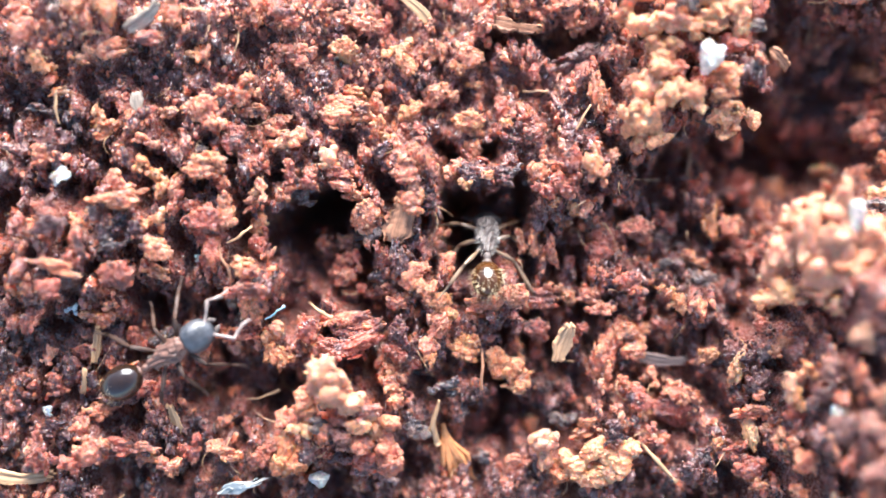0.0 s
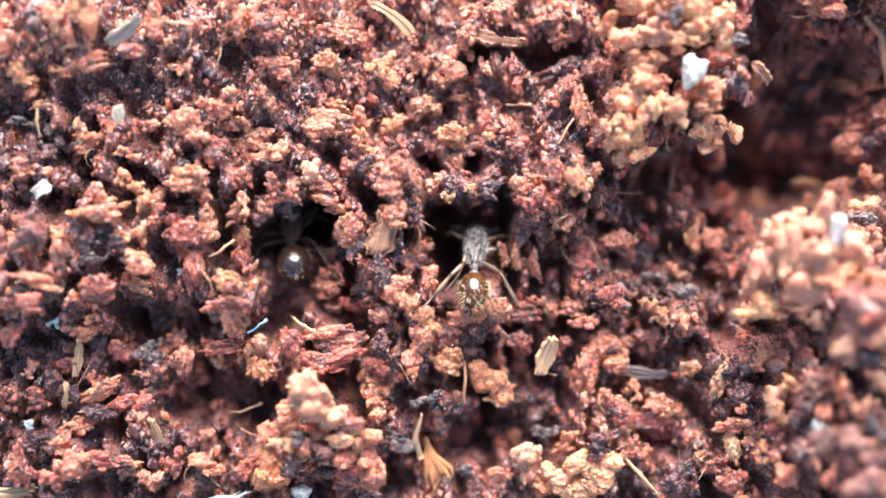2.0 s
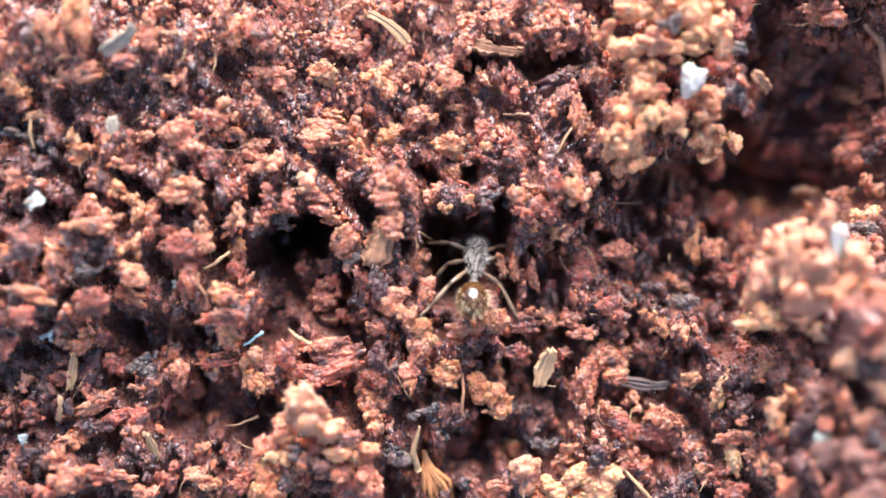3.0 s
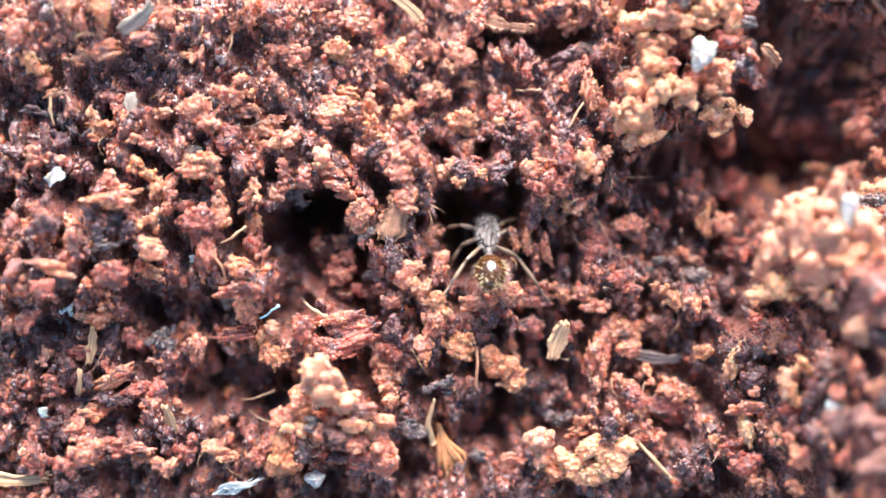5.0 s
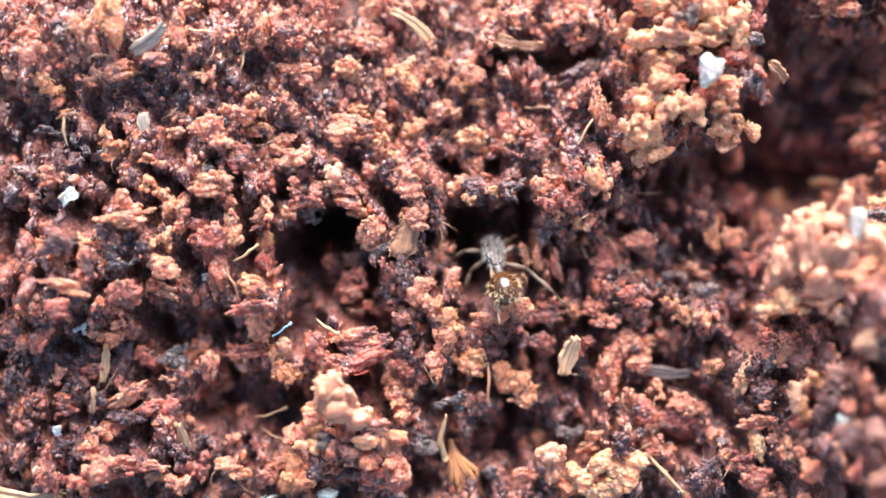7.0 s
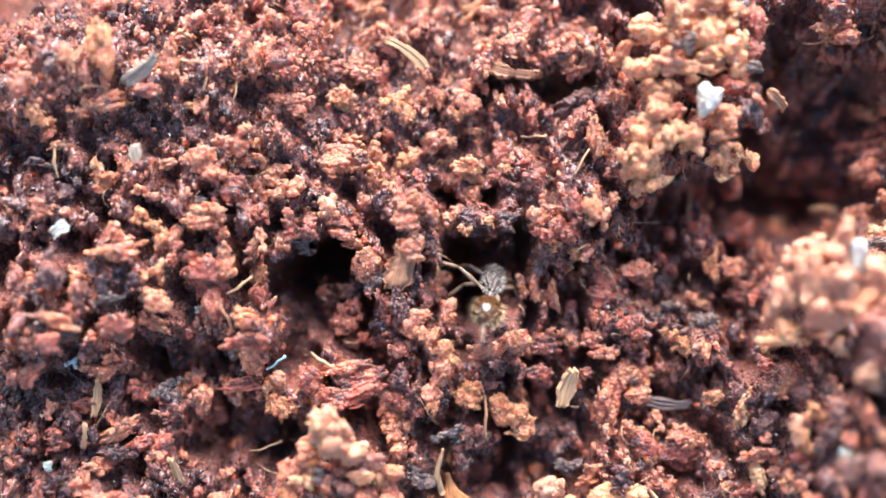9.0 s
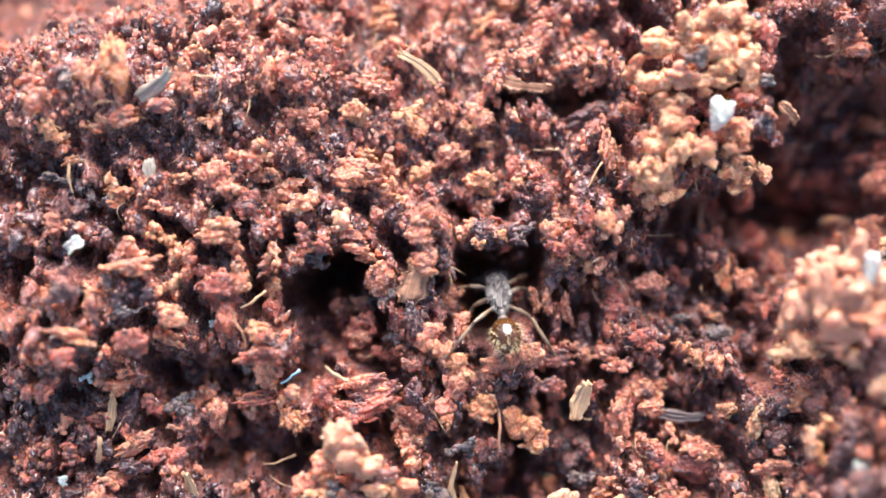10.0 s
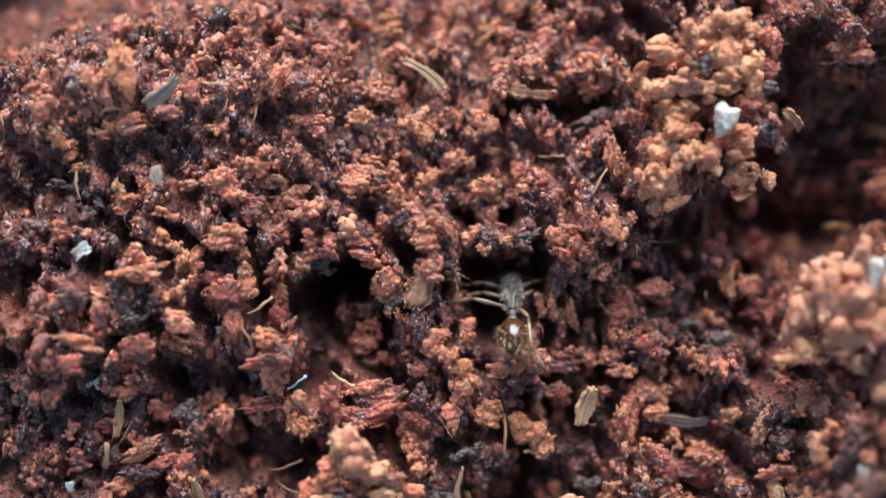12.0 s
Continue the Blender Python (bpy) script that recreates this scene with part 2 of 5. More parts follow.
def fused(v, f, voxel):
    """The closed skin of overlapping pieces."""
    me = bpy.data.meshes.new("skin")
    me.from_pydata([tuple(p) for p in v], [], [tuple(int(k) for k in t) for t in f])
    ob = new("skin", me)
    r = ob.modifiers.new("skin", "REMESH")
    r.mode, r.voxel_size = "VOXEL", voxel
    out = bpy.data.meshes.new_from_object(ob.evaluated_get(bpy.context.evaluated_depsgraph_get()))
    pts = numpy.empty(len(out.vertices) * 3, dtype=numpy.float32)
    out.vertices.foreach_get("co", pts)
    out.calc_loop_triangles()
    tri = numpy.empty(len(out.loop_triangles) * 3, dtype=numpy.int32)
    out.loop_triangles.foreach_get("vertices", tri)
    bpy.data.objects.remove(ob)
    bpy.data.meshes.remove(me)
    bpy.data.meshes.remove(out)
    return pts.reshape(-1, 3).astype(float), tri.reshape(-1, 3)


def cluster(seed, grains, voxel=0.04, size=(0.12, 0.36), core=3, grain_level=1, solid=0.84, lobed=0):
    """A crumb as angular grains grown together over a ragged core, 1 across in each direction."""
    rng = numpy.random.default_rng(seed)
    v, f = lump(seed, core, balls=8, rough=0.12, crisp=0.06)
    lobes = [v]
    for k in range(lobed):
        way = rng.normal(size=3) * (1, 1, 0.6)
        lobes.append(v[:, [1, 2, 0]] * rng.uniform(0.35, 0.65) + way / numpy.linalg.norm(way) * rng.uniform(0.32, 0.55))
    vs, fs = [p * solid for p in lobes], [f + k * len(v) for k in range(len(lobes))]
    base = len(v) * len(lobes)
    v = numpy.concatenate(lobes)
    gv, gf = ICO[grain_level]
    for i in range(grains):
        c = v[rng.integers(len(v))] * rng.uniform(solid * 0.8, solid * 1.2)
        s = size[0] + (size[1] - size[0]) * rng.uniform() ** 1.6
        g = gv * (1 + rng.uniform(-0.35, 0.35, len(gv)) / grain_level)[:, None] * rng.uniform(0.5 if grain_level == 1 else 0.75, 1.5 if grain_level == 1 else 1.2, 3)
        vs.append(c + g @ turn_matrices(rng, 1)[0].T * s * 0.5)
        fs.append(gf + base)
        base += len(gv)
    p, t = fused(numpy.concatenate(vs), numpy.concatenate(fs), voxel)
    p = p + 0.013 * numpy.stack([waves(rng, p, 30.0) for k in range(3)], 1) + rng.normal(0, voxel * 0.1, p.shape)
    p = p - (p.max(0) + p.min(0)) / 2
    return p / (p.max(0) - p.min(0)), t


def aggregate(seed, grains, voxel, small=0.06, big=0.17, lobes=3, long=1.0):
    """A crumb grown grain by grain into a ragged, half-open clump, 1 across in each direction."""
    rng = numpy.random.default_rng(seed)
    hubs = rng.normal(size=(lobes, 3)) * (0.24, 0.24 * long, 0.16)
    reach = rng.uniform(0.2, 0.34, lobes)
    spots, sizes = [hubs[0]], [big]
    for k in range(1, lobes):
        for t in (0.35, 0.7, 1.0):
            spots.append(hubs[0] + (hubs[k] - hubs[0]) * t)
            sizes.append(rng.uniform(0.6, 1.0) * big)
    tries = 0
    while len(spots) < grains and tries < grains * 40:
        tries += 1
        i = rng.integers(len(spots))
        r = small + (big - small) * rng.uniform() ** 2.2
        d = rng.normal(size=3)
        p = spots[i] + d / numpy.linalg.norm(d) * (sizes[i] + r) * rng.uniform(0.65, 1.0)
        if (numpy.linalg.norm((hubs - p) / (1, long, 0.85), axis=1) < reach).any() or rng.uniform() < 0.05:
            spots.append(p)
            sizes.append(r)
    gv, gf = ICO[1]
    vs, fs = [], []
    for k, (p, r) in enumerate(zip(spots, sizes)):
        g = gv * (1 + rng.uniform(-0.35, 0.4, len(gv)))[:, None] * rng.uniform(0.55, 1.55, 3)
        vs.append(p + g @ turn_matrices(rng, 1)[0].T * r)
        fs.append(gf + k * len(gv))
    p, t = fused(numpy.concatenate(vs), numpy.concatenate(fs), voxel)
    p = p + 0.016 * numpy.stack([waves(rng, p, 24.0) for k in range(3)], 1) + rng.normal(0, voxel * 0.22, p.shape)
    p = p - (p.max(0) + p.min(0)) / 2
    return p / (p.max(0) - p.min(0)), t


def chip(seed, level=3, rough=0.05, planes=11):
    """An angular splintered chip, 1 across in each direction."""
    rng = numpy.random.default_rng(seed)
    v, faces = ICO[level]
    r = numpy.full(len(v), 9.0)
    for i in range(planes):
        d = rng.normal(size=3)
        d /= numpy.linalg.norm(d)
        c = v @ d
        r = numpy.minimum(r, numpy.where(c > 0.05, rng.uniform(0.42, 0.62) / numpy.maximum(c, 0.05), 9.0))
    r = numpy.minimum(r, 1.0) * (1 + rough * waves(rng, v, 6.0) + rough * waves(rng, v, 15.0) + rough * waves(rng, v, 26.0))
    p = v * r[:, None]
    p = p - (p.max(0) + p.min(0)) / 2
    return p / (p.max(0) - p.min(0)), faces


def grainy(shape, seed, count, lo, hi):
    """A crumb with sharp small grains stuck on its skin."""
    v, f = shape
    rng = numpy.random.default_rng(seed)
    gv, gf = ICO[1]
    vs, fs, base = [v], [f], len(v)
    spots = v[rng.integers(0, len(v), count)] * rng.uniform(0.93, 1.08, (count, 1))
    sizes = lo * (hi / lo) ** (rng.uniform(0, 1, count) ** 1.5)
    turns = turn_matrices(rng, count)
    for i in range(count):
        g = gv * (1 + rng.uniform(-0.4, 0.4, len(gv)))[:, None] * rng.uniform(0.35, 1.9, 3)
        vs.append(spots[i] + g @ turns[i].T * sizes[i] * 0.5)
        fs.append(gf + base)
        base += len(gv)
    return numpy.concatenate(vs), numpy.concatenate(fs)


# ---- the bank ----
# -- relief --
HOLLOWS = []


def dent(x, q, rx, rq, h, sharp=1.0):
    """A mound (h above 0) or a hollow (h below 0) of the bank."""
    HOLLOWS.append((x, q, rx, rq, h, sharp))


# terrace below the scarp, and the dark valley beside the pale clump
dent(6.86, 0.70, 2.60, 2.06, -1.4, 2.2)
dent(3.20, -1.45, 1.55, 0.55, -0.7, 1.6)
dent(3.05, -0.05, 1.35, 1.05, -0.95, 2.0)
dent(9.49, 3.61, 2.1, 2.5, -3.0, 1.4)
dent(7.92, 1.99, 2.88, 0.75, -1.5, 1.6)
dent(3.23, 1.93, 0.82, 0.58, 0.3)
dent(9.51, -0.55, 1.17, 1.17, 2.2, 1.6)
dent(8.82, 1.31, 1.23, 1.03, -1.3, 1.6)
dent(3.91, -2.56, 0.89, 0.75, -0.2)
# mound out of view above the valley, added to cast shade into it
dent(10.02, 7.04, 2.06, 0.62, 1.2, 1.5)
dent(4.87, -2.35, 2.88, 1.10, -0.4)
dent(-5.93, -3.52, 0.82, 0.66, -0.8, 1.4)
dent(1.49, -4.40, 1.44, 0.75, -1.5, 1.5)
dent(-4.55, -3.42, 1.44, 0.88, -1.1, 1.6)
dent(-6.74, -1.48, 1.23, 0.75, -1.2, 1.5)
dent(0.06, 3.82, 3.56, 1.65, -0.5)
dent(3.07, 5.01, 0.82, 0.52, -2.2, 1.6)
dent(1.53, 4.95, 0.62, 0.25, -1.6, 1.5)
dent(2.60, -3.12, 0.75, 0.55, -0.9, 1.3)
dent(-2.56, -1.07, 1.51, 0.96, -0.5)
dent(6.26, -2.64, 0.96, 0.55, -0.8)
# nest entrances
dent(-3.10, 0.67, 1.12, 0.6, -4.0, 2.0)
dent(-2.98, 0.03, 1.10, 0.90, -1.0, 1.7)
dent(0.73, 0.44, 0.75, 1.03, -3.8, 2.3)
dent(1.84, 0.78, 0.41, 0.66, -2.4, 2.0)
dent(0.12, 2.44, 0.33, 0.27, -1.4, 1.5)
dent(1.17, 2.37, 0.44, 0.25, -1.5, 1.5)
# mounds
dent(-9.35, -0.23, 3.02, 2.06, 0.8)
dent(-9.56, -5.14, 2.88, 1.23, 0.9)
dent(10.49, -4.36, 2.60, 2.74, 3.4, 1.4)
dent(10.94, -0.27, 1.10, 1.37, 1.0)
dent(-2.47, -4.60, 1.23, 0.96, 0.8)
dent(5.95, 4.75, 1.51, 1.78, 0.5)
dent(-7.24, 5.67, 3.02, 1.10, 0.3)
dent(0.73, 7.23, 4.52, 2.60, -0.6)


def relief(x, q):
    x, q = x + 0.2 * np.sin(2.3 * q + 1) + 0.1 * np.sin(6.1 * q - 2 * x), q + 0.16 * np.sin(2.7 * x) + 0.1 * np.sin(6.7 * x + 3 * q)
    h = -np.maximum(q + 1, 0) ** 2 * (0.014 - 0.008 * np.exp(-((x + 9) / 4) ** 2) + 0.003 * np.exp(-((x + 1.5) / 4.5) ** 2))
    for cx, cq, rx, rq, d, sharp in HOLLOWS:
        rr = ((x - cx) / rx) ** 2 + ((q - cq) / rq) ** 2
        h = h + d * np.exp(-rr ** sharp)
    over = np.clip(q - (6.7 + 0.24 * (x + 9)), 0, 5)
    brow = np.maximum(q - 4.9, 0) ** 2 * np.exp(-((x + 2) / 4) ** 2)
    return h - 1.8 * over ** 1.2 - 0.09 * brow


# -- end relief --
def fine_relief(x, q, rng):
    p = numpy.stack([x, q], 1)
    return 0.2 * waves(rng, p, 1.8) + 0.13 * waves(rng, p, 4.5) + 0.06 * waves(rng, p, 11.0, 30) + 0.05 * numpy.abs(waves(rng, p, 22.0, 40)) + 0.03 * waves(rng, p * (1.4, 0.8), 34.0, 40)


TAKEN = []


def base_height(x, q):
    x, q = numpy.atleast_1d(numpy.asarray(x, float)), numpy.atleast_1d(numpy.asarray(q, float))
    return relief(x, q) + fine_relief(x, q, numpy.random.default_rng(5))


def packed(x, q):
    """Where the bank is packed flat, 0 to 1: its upper part left of the scarp."""
    up = numpy.clip((q - 1.6 + 0.12 * (x + 3)) / 1.8, 0, 1)
    return up * numpy.clip((4.6 - x) / 1.5, 0, 1)


def ground_height(x, q):
    """The bank with the pits between the larger crumbs."""
    rng = numpy.random.default_rng(6)
    p = numpy.stack([x, q], 1)
    pit = numpy.clip(0.45 + 0.9 * waves(rng, p * (1.15, 0.8), 3.3) + 0.6 * waves(rng, p * (1.2, 0.8), 7.0), 0, 1.6)
    for cx, cq, r in TAKEN:
        pit *= 1 - 0.9 * numpy.exp(-((x - cx) ** 2 + (q - cq) ** 2) / (r * 0.9) ** 2)
    return base_height(x, q) - pit * (0.72 - 0.45 * packed(x, q) + 0.3 * numpy.exp(-((x - 1) / 5) ** 2 - ((q + 0.4) / 2) ** 2))


def axis(lo, hi, step, far):
    mid = numpy.arange(lo, hi + step / 2, step)
    grow = [step]
    while grow[-1] < far:
        grow.append(grow[-1] * 1.28)
    out = numpy.cumsum(grow)
    return numpy.concatenate([(lo - out)[::-1], mid, hi + out])


def build_ground():
    ax, aq = axis(-12.5, 12.5, 0.08, 2.0e5), axis(-8.0, 10.0, 0.08, 2.0e5)
    gx, gq = numpy.meshgrid(ax, aq)
    x, q = gx.ravel(), gq.ravel()
    d = numpy.maximum(numpy.abs(x) - 13, 0) + numpy.maximum(numpy.abs(q - 1) - 9.5, 0)
    near = numpy.exp(-(d / 6.0) ** 2)
    h = numpy.zeros(len(x))
    sel = near > 1e-4
    h[sel] = ground_height(x[sel], q[sel]) * near[sel]
    keep = numpy.exp(-(d / 60.0) ** 2)
    s, c = sin(radians(SLOPE)), cos(radians(SLOPE))
    y = q * c - h * s
    zz = (q * s + h * c) * keep - 8.0 * (1 - keep)
    verts = numpy.stack([x, y, zz], 1) * MM
    w, t = len(ax), len(aq)
    i = (numpy.arange(t - 1)[:, None] * w + numpy.arange(w - 1)[None]).ravel()
    faces = numpy.stack([i, i + 1, i + w + 1, i + w], 1)
    ground.data = mesh_of("ground", verts, faces, MATS["ground"])
    tagged(ground, "sloping bank of dark red crumbled soil with nest holes", "ground", kind="structure")


ground = new("ground", bpy.data.meshes.new("ground"))

# ---- loose fill of the bank ----
LUMPS = {1: [(chip(150 + i, 1, 0.12)) for i in range(12)],
         2: [lump(200 + i, 2, balls=6, rough=0.1, crisp=0.07) for i in range(14)] + [chip(250 + i, 2) for i in range(5)],
         3: [grainy(aggregate(300 + i, 26, 0.105, 0.08, 0.2, 2 + i % 3, 1.3), 700 + i, 6, 0.1, 0.26) for i in range(22)]}

DARK_PATCHES = []
# paler crumbs, mostly up the bank: its brightness and haze put into colour
ROSY_LIT_PATCHES = [(-5.0, 6.9, 5.5, 1.6), (-2.60, 6.18, 7.13, 2.60), (-1.81, 8.22, 8.91, 1.92), (3.55, 5.76, 2.74, 2.06), (5.33, -3.94, 2.74, 1.10)]


def humus_shade(x, q, rx, rq):
    """A patch of the bank where most loose crumbs are dark: humus, and one hollow's shade."""
    DARK_PATCHES.append((x, q, rx, rq))


humus_shade(-9.24, 3.43, 2.06, 1.51)
humus_shade(-6.4, 4.5, 2.6, 1.3)
humus_shade(-9.28, -4.61, 3.56, 1.23)
humus_shade(-9.6, -2.2, 1.8, 1.4)
# dark crumbs on a hollow's floor, its shade put into their colour
humus_shade(-6.17, -3.91, 0.96, 0.69)
humus_shade(6.81, -5.05, 0.82, 0.69)
humus_shade(-6.71, -4.78, 4.52, 1.23)
humus_shade(6.09, -0.77, 1.65, 0.75)
humus_shade(7.41, -2.96, 0.82, 1.10)
humus_shade(2.20, -4.27, 1.92, 0.96)
humus_shade(-4.79, -4.20, 1.23, 0.96)
humus_shade(-0.93, -4.27, 0.82, 0.69)
humus_shade(-4.77, -1.63, 0.82, 0.55)
humus_shade(8.6, -3.36, 0.9, 1.2)
humus_shade(7.84, -2.17, 0.69, 1.23)


TAKEN.append((1.26, -0.71, 0.7))   # the digger keeps its doorstep clear


def loose(name, count, level, lo, hi, seed, sink, clear, bare=0.6, thin=0.0):
    """Loose crumbs all over the bank: a red lot, a dark one and one paled for light."""
    rng = numpy.random.default_rng(seed)
    x, q = rng.uniform(-12.4, 12.4, count), rng.uniform(-7.6, 9.8, count)
    s = lo * (hi / lo) ** (rng.uniform(0, 1, count) ** 1.4)
    free = numpy.ones(count, bool)
    free &= rng.uniform(0, 1, count) > bare * (base_height(x, q) - ground_height(x, q))   # pits keep fewer crumbs
    free &= rng.uniform(0, 1, count) > thin * packed(x, q)
    for cx, cq, r in TAKEN:
        free &= (x - cx) ** 2 + (q - cq) ** 2 > (r * clear) ** 2
    x, q, s = x[free], q[free], s[free]
    shade = numpy.full(len(x), 0.2)
    for cx, cq, rx, rq in DARK_PATCHES:
        shade = numpy.maximum(shade, 0.85 * numpy.exp(-((x - cx) / rx) ** 2 - ((q - cq) / rq) ** 2))
    glow = numpy.full(len(x), 0.1)
    for cx, cq, rx, rq in ROSY_LIT_PATCHES:
        glow = numpy.maximum(glow, 0.95 * numpy.exp(-((x - cx) / rx) ** 2 - ((q - cq) / rq) ** 2))
    lot = numpy.where(rng.uniform(0, 1, len(x)) < shade, 1, numpy.where(rng.uniform(0, 1, len(x)) < glow, 2, 0))
    h = ground_height(x, q) + s * sink
    turns = turn_matrices(rng, len(x))
    stretch = rng.uniform(0.6, 1.4, (len(x), 3))
    hang = (0.9, 1.2, 1.0)                     # crumbs hang a little down the slope
    kinds = rng.integers(0, len(LUMPS[level]), len(x))
    tilt = numpy.array(BANK.to_3x3())
    for number, mat, word in ((0, "mix", "dark red and salmon soil crumbs"), (1, "humus_shade", "blackish wet humus crumbs, some standing for a hollow's shade,"), (2, "rosy_lit", "salmon soil crumbs, paled for light on the upper bank,")):
        vs, fs, base, soft = [], [], 0, []
        for i in numpy.nonzero(lot == number)[0]:
            v, f = LUMPS[level][kinds[i]]
            soft.append(numpy.full(len(f), level == 3))
            vs.append((v * stretch[i] * s[i]) @ turns[i].T * hang + (x[i], q[i], h[i]))
            fs.append(f + base)
            base += len(v)
        v = numpy.concatenate(vs) @ tilt.T * MM
        ob = new(name, mesh_of(name, v, numpy.concatenate(fs), MATS[mat], numpy.concatenate(soft)))
        tagged(ob, "loose " + word + " covering the bank", "soil", kind="stuff")


# ---- crumbs that stand out, pieces of the bank ----
GRAINS = {3: 34, 4: 66}
SHAPES = {3: [aggregate(900 + i, 56 + i % 9, 0.07, 0.055, 0.16, 2 + i % 3, 1.15) for i in range(16)] + [chip(950 + i, 4, 0.1) for i in range(8)],
          4: [aggregate(930 + i, 130 + 5 * (i % 9), 0.05, 0.035, 0.12, 3 + i % 3, 1.15) for i in range(16)] + [chip(950 + i, 4, 0.1) for i in range(8)]}
SHAPES = {k: [grainy(s, 40 * k + i, GRAINS[k], 0.07 if k == 3 else 0.05, 0.26 if k == 3 else 0.2) for i, s in enumerate(SHAPES[k])] for k in SHAPES}
CRUMB_MESHES = {}
crumb_count = 0


def crumb_mesh(kind, level):
    if (kind, level) not in CRUMB_MESHES:
        v, f = SHAPES[level][kind]
        CRUMB_MESHES[(kind, level)] = mesh_of("crumb", v * MM, f, MATS["red"])
    return CRUMB_MESHES[(kind, level)]


def crumb(x, q, w, l, turn=0.0, color="salmon", rise=0.54, angular=False):
    """A crumb w wide and l long (mm), lying on the bank, turned in its plane."""
    global crumb_count
    crumb_count += 1
    k = 16 + crumb_count % 8 if angular else (crumb_count * 7) % 16
    thick = 0.42 * (w + l) * (0.8 if min(w, l) > 0.25 else 0.6)
    h = float(base_height(x, q)[0]) + thick * rise
    flip = 180 * (crumb_count % 2)
    m = on_bank(x, q, h, 0, 0, turn) @ pose(0, 0, 0, flip) @ Matrix.Diagonal((w * 1.2, l * 1.2, thick, 1))
    TAKEN.append((x, q, 0.5 * min(w, l)))
    ob = part("crumb", crumb_mesh(k, 4 if w + l > 1.15 else 3), ground, m)
    ob.material_slots[0].link = "OBJECT"
    ob.material_slots[0].material = MATS[color]
    return ob


crumb(-9.86, 5.36, 0.58, 0.85, 0, "salmon")
crumb(-7.90, 5.95, 0.62, 1.17, 0, "orange", angular=True)
crumb(-8.56, 5.75, 0.47, 0.66, 0, "salmon")
crumb(-8.40, 4.63, 0.62, 0.38, -10, "salmon")
crumb(-7.93, 4.76, 0.69, 0.41, 20, "salmon")
crumb(-7.60, 4.87, 0.33, 0.33, 0, "orange")
crumb(-9.52, 4.50, 0.58, 0.52, 0, "orange")
crumb(-9.11, 3.76, 0.49, 0.22, 20, "orange")
crumb(-9.51, 3.36, 0.63, 0.27, 0, "grey")
crumb(-7.05, 3.32, 0.44, 0.27, 0, "red")
crumb(-6.56, 3.29, 0.38, 0.27, 0, "salmon")
crumb(-6.42, 5.77, 0.37, 0.85, 0, "salmon")
crumb(-4.61, 5.87, 0.58, 1.10, -10, "salmon")
crumb(-4.92, 5.25, 0.44, 0.44, 0, "salmon")
crumb(-6.93, 5.03, 0.52, 0.30, 0, "red")
crumb(-5.97, 4.70, 0.30, 0.22, 0, "orange")
crumb(-5.71, 4.57, 0.30, 0.44, 0, "salmon")
crumb(-4.99, 3.82, 0.85, 0.66, 0, "salmon")
crumb(-4.61, 3.49, 0.63, 0.58, 0, "salmon")
crumb(-5.72, 3.29, 0.90, 0.74, 0, "salmon")
crumb(-5.04, 2.68, 0.58, 0.58, 0, "red")
crumb(-3.92, 2.90, 0.99, 0.82, 10, "salmon")
crumb(-4.39, 2.71, 0.34, 0.49, 0, "salmon")
crumb(-3.59, 4.64, 0.85, 0.58, -10, "salmon")
crumb(-7.03, 2.62, 0.49, 0.33, 0, "salmon")
crumb(-4.24, 6.02, 0.49, 0.66, 0, "salmon")
crumb(-3.81, 5.61, 0.71, 0.58, 0, "red")
crumb(-3.79, 3.89, 0.36, 0.58, 0, "salmon")
crumb(-2.39, 5.55, 0.85, 0.44, 0, "salmon")
crumb(-1.88, 5.46, 0.80, 0.49, 0, "salmon")
crumb(-2.44, 4.78, 0.66, 0.60, 0, "orange")
crumb(-1.78, 6.34, 0.49, 0.85, -20, "salmon")
crumb(-1.14, 4.72, 0.63, 0.47, 0, "orange")
crumb(-0.93, 4.49, 0.36, 0.63, 20, "orange")
crumb(-0.40, 5.00, 0.63, 0.85, 10, "salmon")
crumb(-2.86, 6.03, 0.41, 0.69, 0, "red")
crumb(-2.56, 3.34, 0.85, 0.66, 0, "salmon")
crumb(-1.89, 3.31, 0.52, 0.44, 0, "salmon")
crumb(-1.55, 3.48, 0.44, 0.52, 0, "salmon")
crumb(-2.17, 3.75, 0.58, 0.30, 0, "orange")
crumb(-1.47, 2.86, 0.47, 0.49, -30, "orange")
crumb(-0.78, 3.34, 0.52, 0.49, 0, "orange")
crumb(-0.23, 3.68, 0.52, 0.52, 0, "salmon")
crumb(0.15, 3.75, 0.44, 0.44, 0, "salmon")
crumb(-0.64, 2.80, 0.44, 0.44, 0, "red")
crumb(-0.24, 2.56, 0.63, 0.44, 0, "salmon")
crumb(0.60, 3.02, 0.74, 0.63, 0, "orange")
crumb(1.04, 5.56, 0.66, 0.58, 20, "salmon")
crumb(0.84, 5.10, 0.55, 0.55, 20, "salmon")
crumb(0.61, 4.68, 0.55, 0.58, 20, "salmon")
crumb(0.41, 4.37, 0.41, 0.36, 0, "orange")
crumb(1.39, 5.84, 0.44, 0.63, 0, "salmon")
crumb(1.88, 6.19, 0.63, 0.71, 0, "salmon")
crumb(1.04, 6.35, 0.58, 0.58, 0, "salmon")
crumb(3.07, 5.84, 0.82, 0.85, 0, "salmon")
crumb(3.00, 5.28, 0.49, 0.58, 0, "salmon")
crumb(3.55, 5.97, 0.44, 0.58, 0, "salmon")
crumb(2.15, 4.51, 0.36, 0.80, 0, "red")
crumb(1.85, 4.65, 0.41, 0.82, 10, "red")
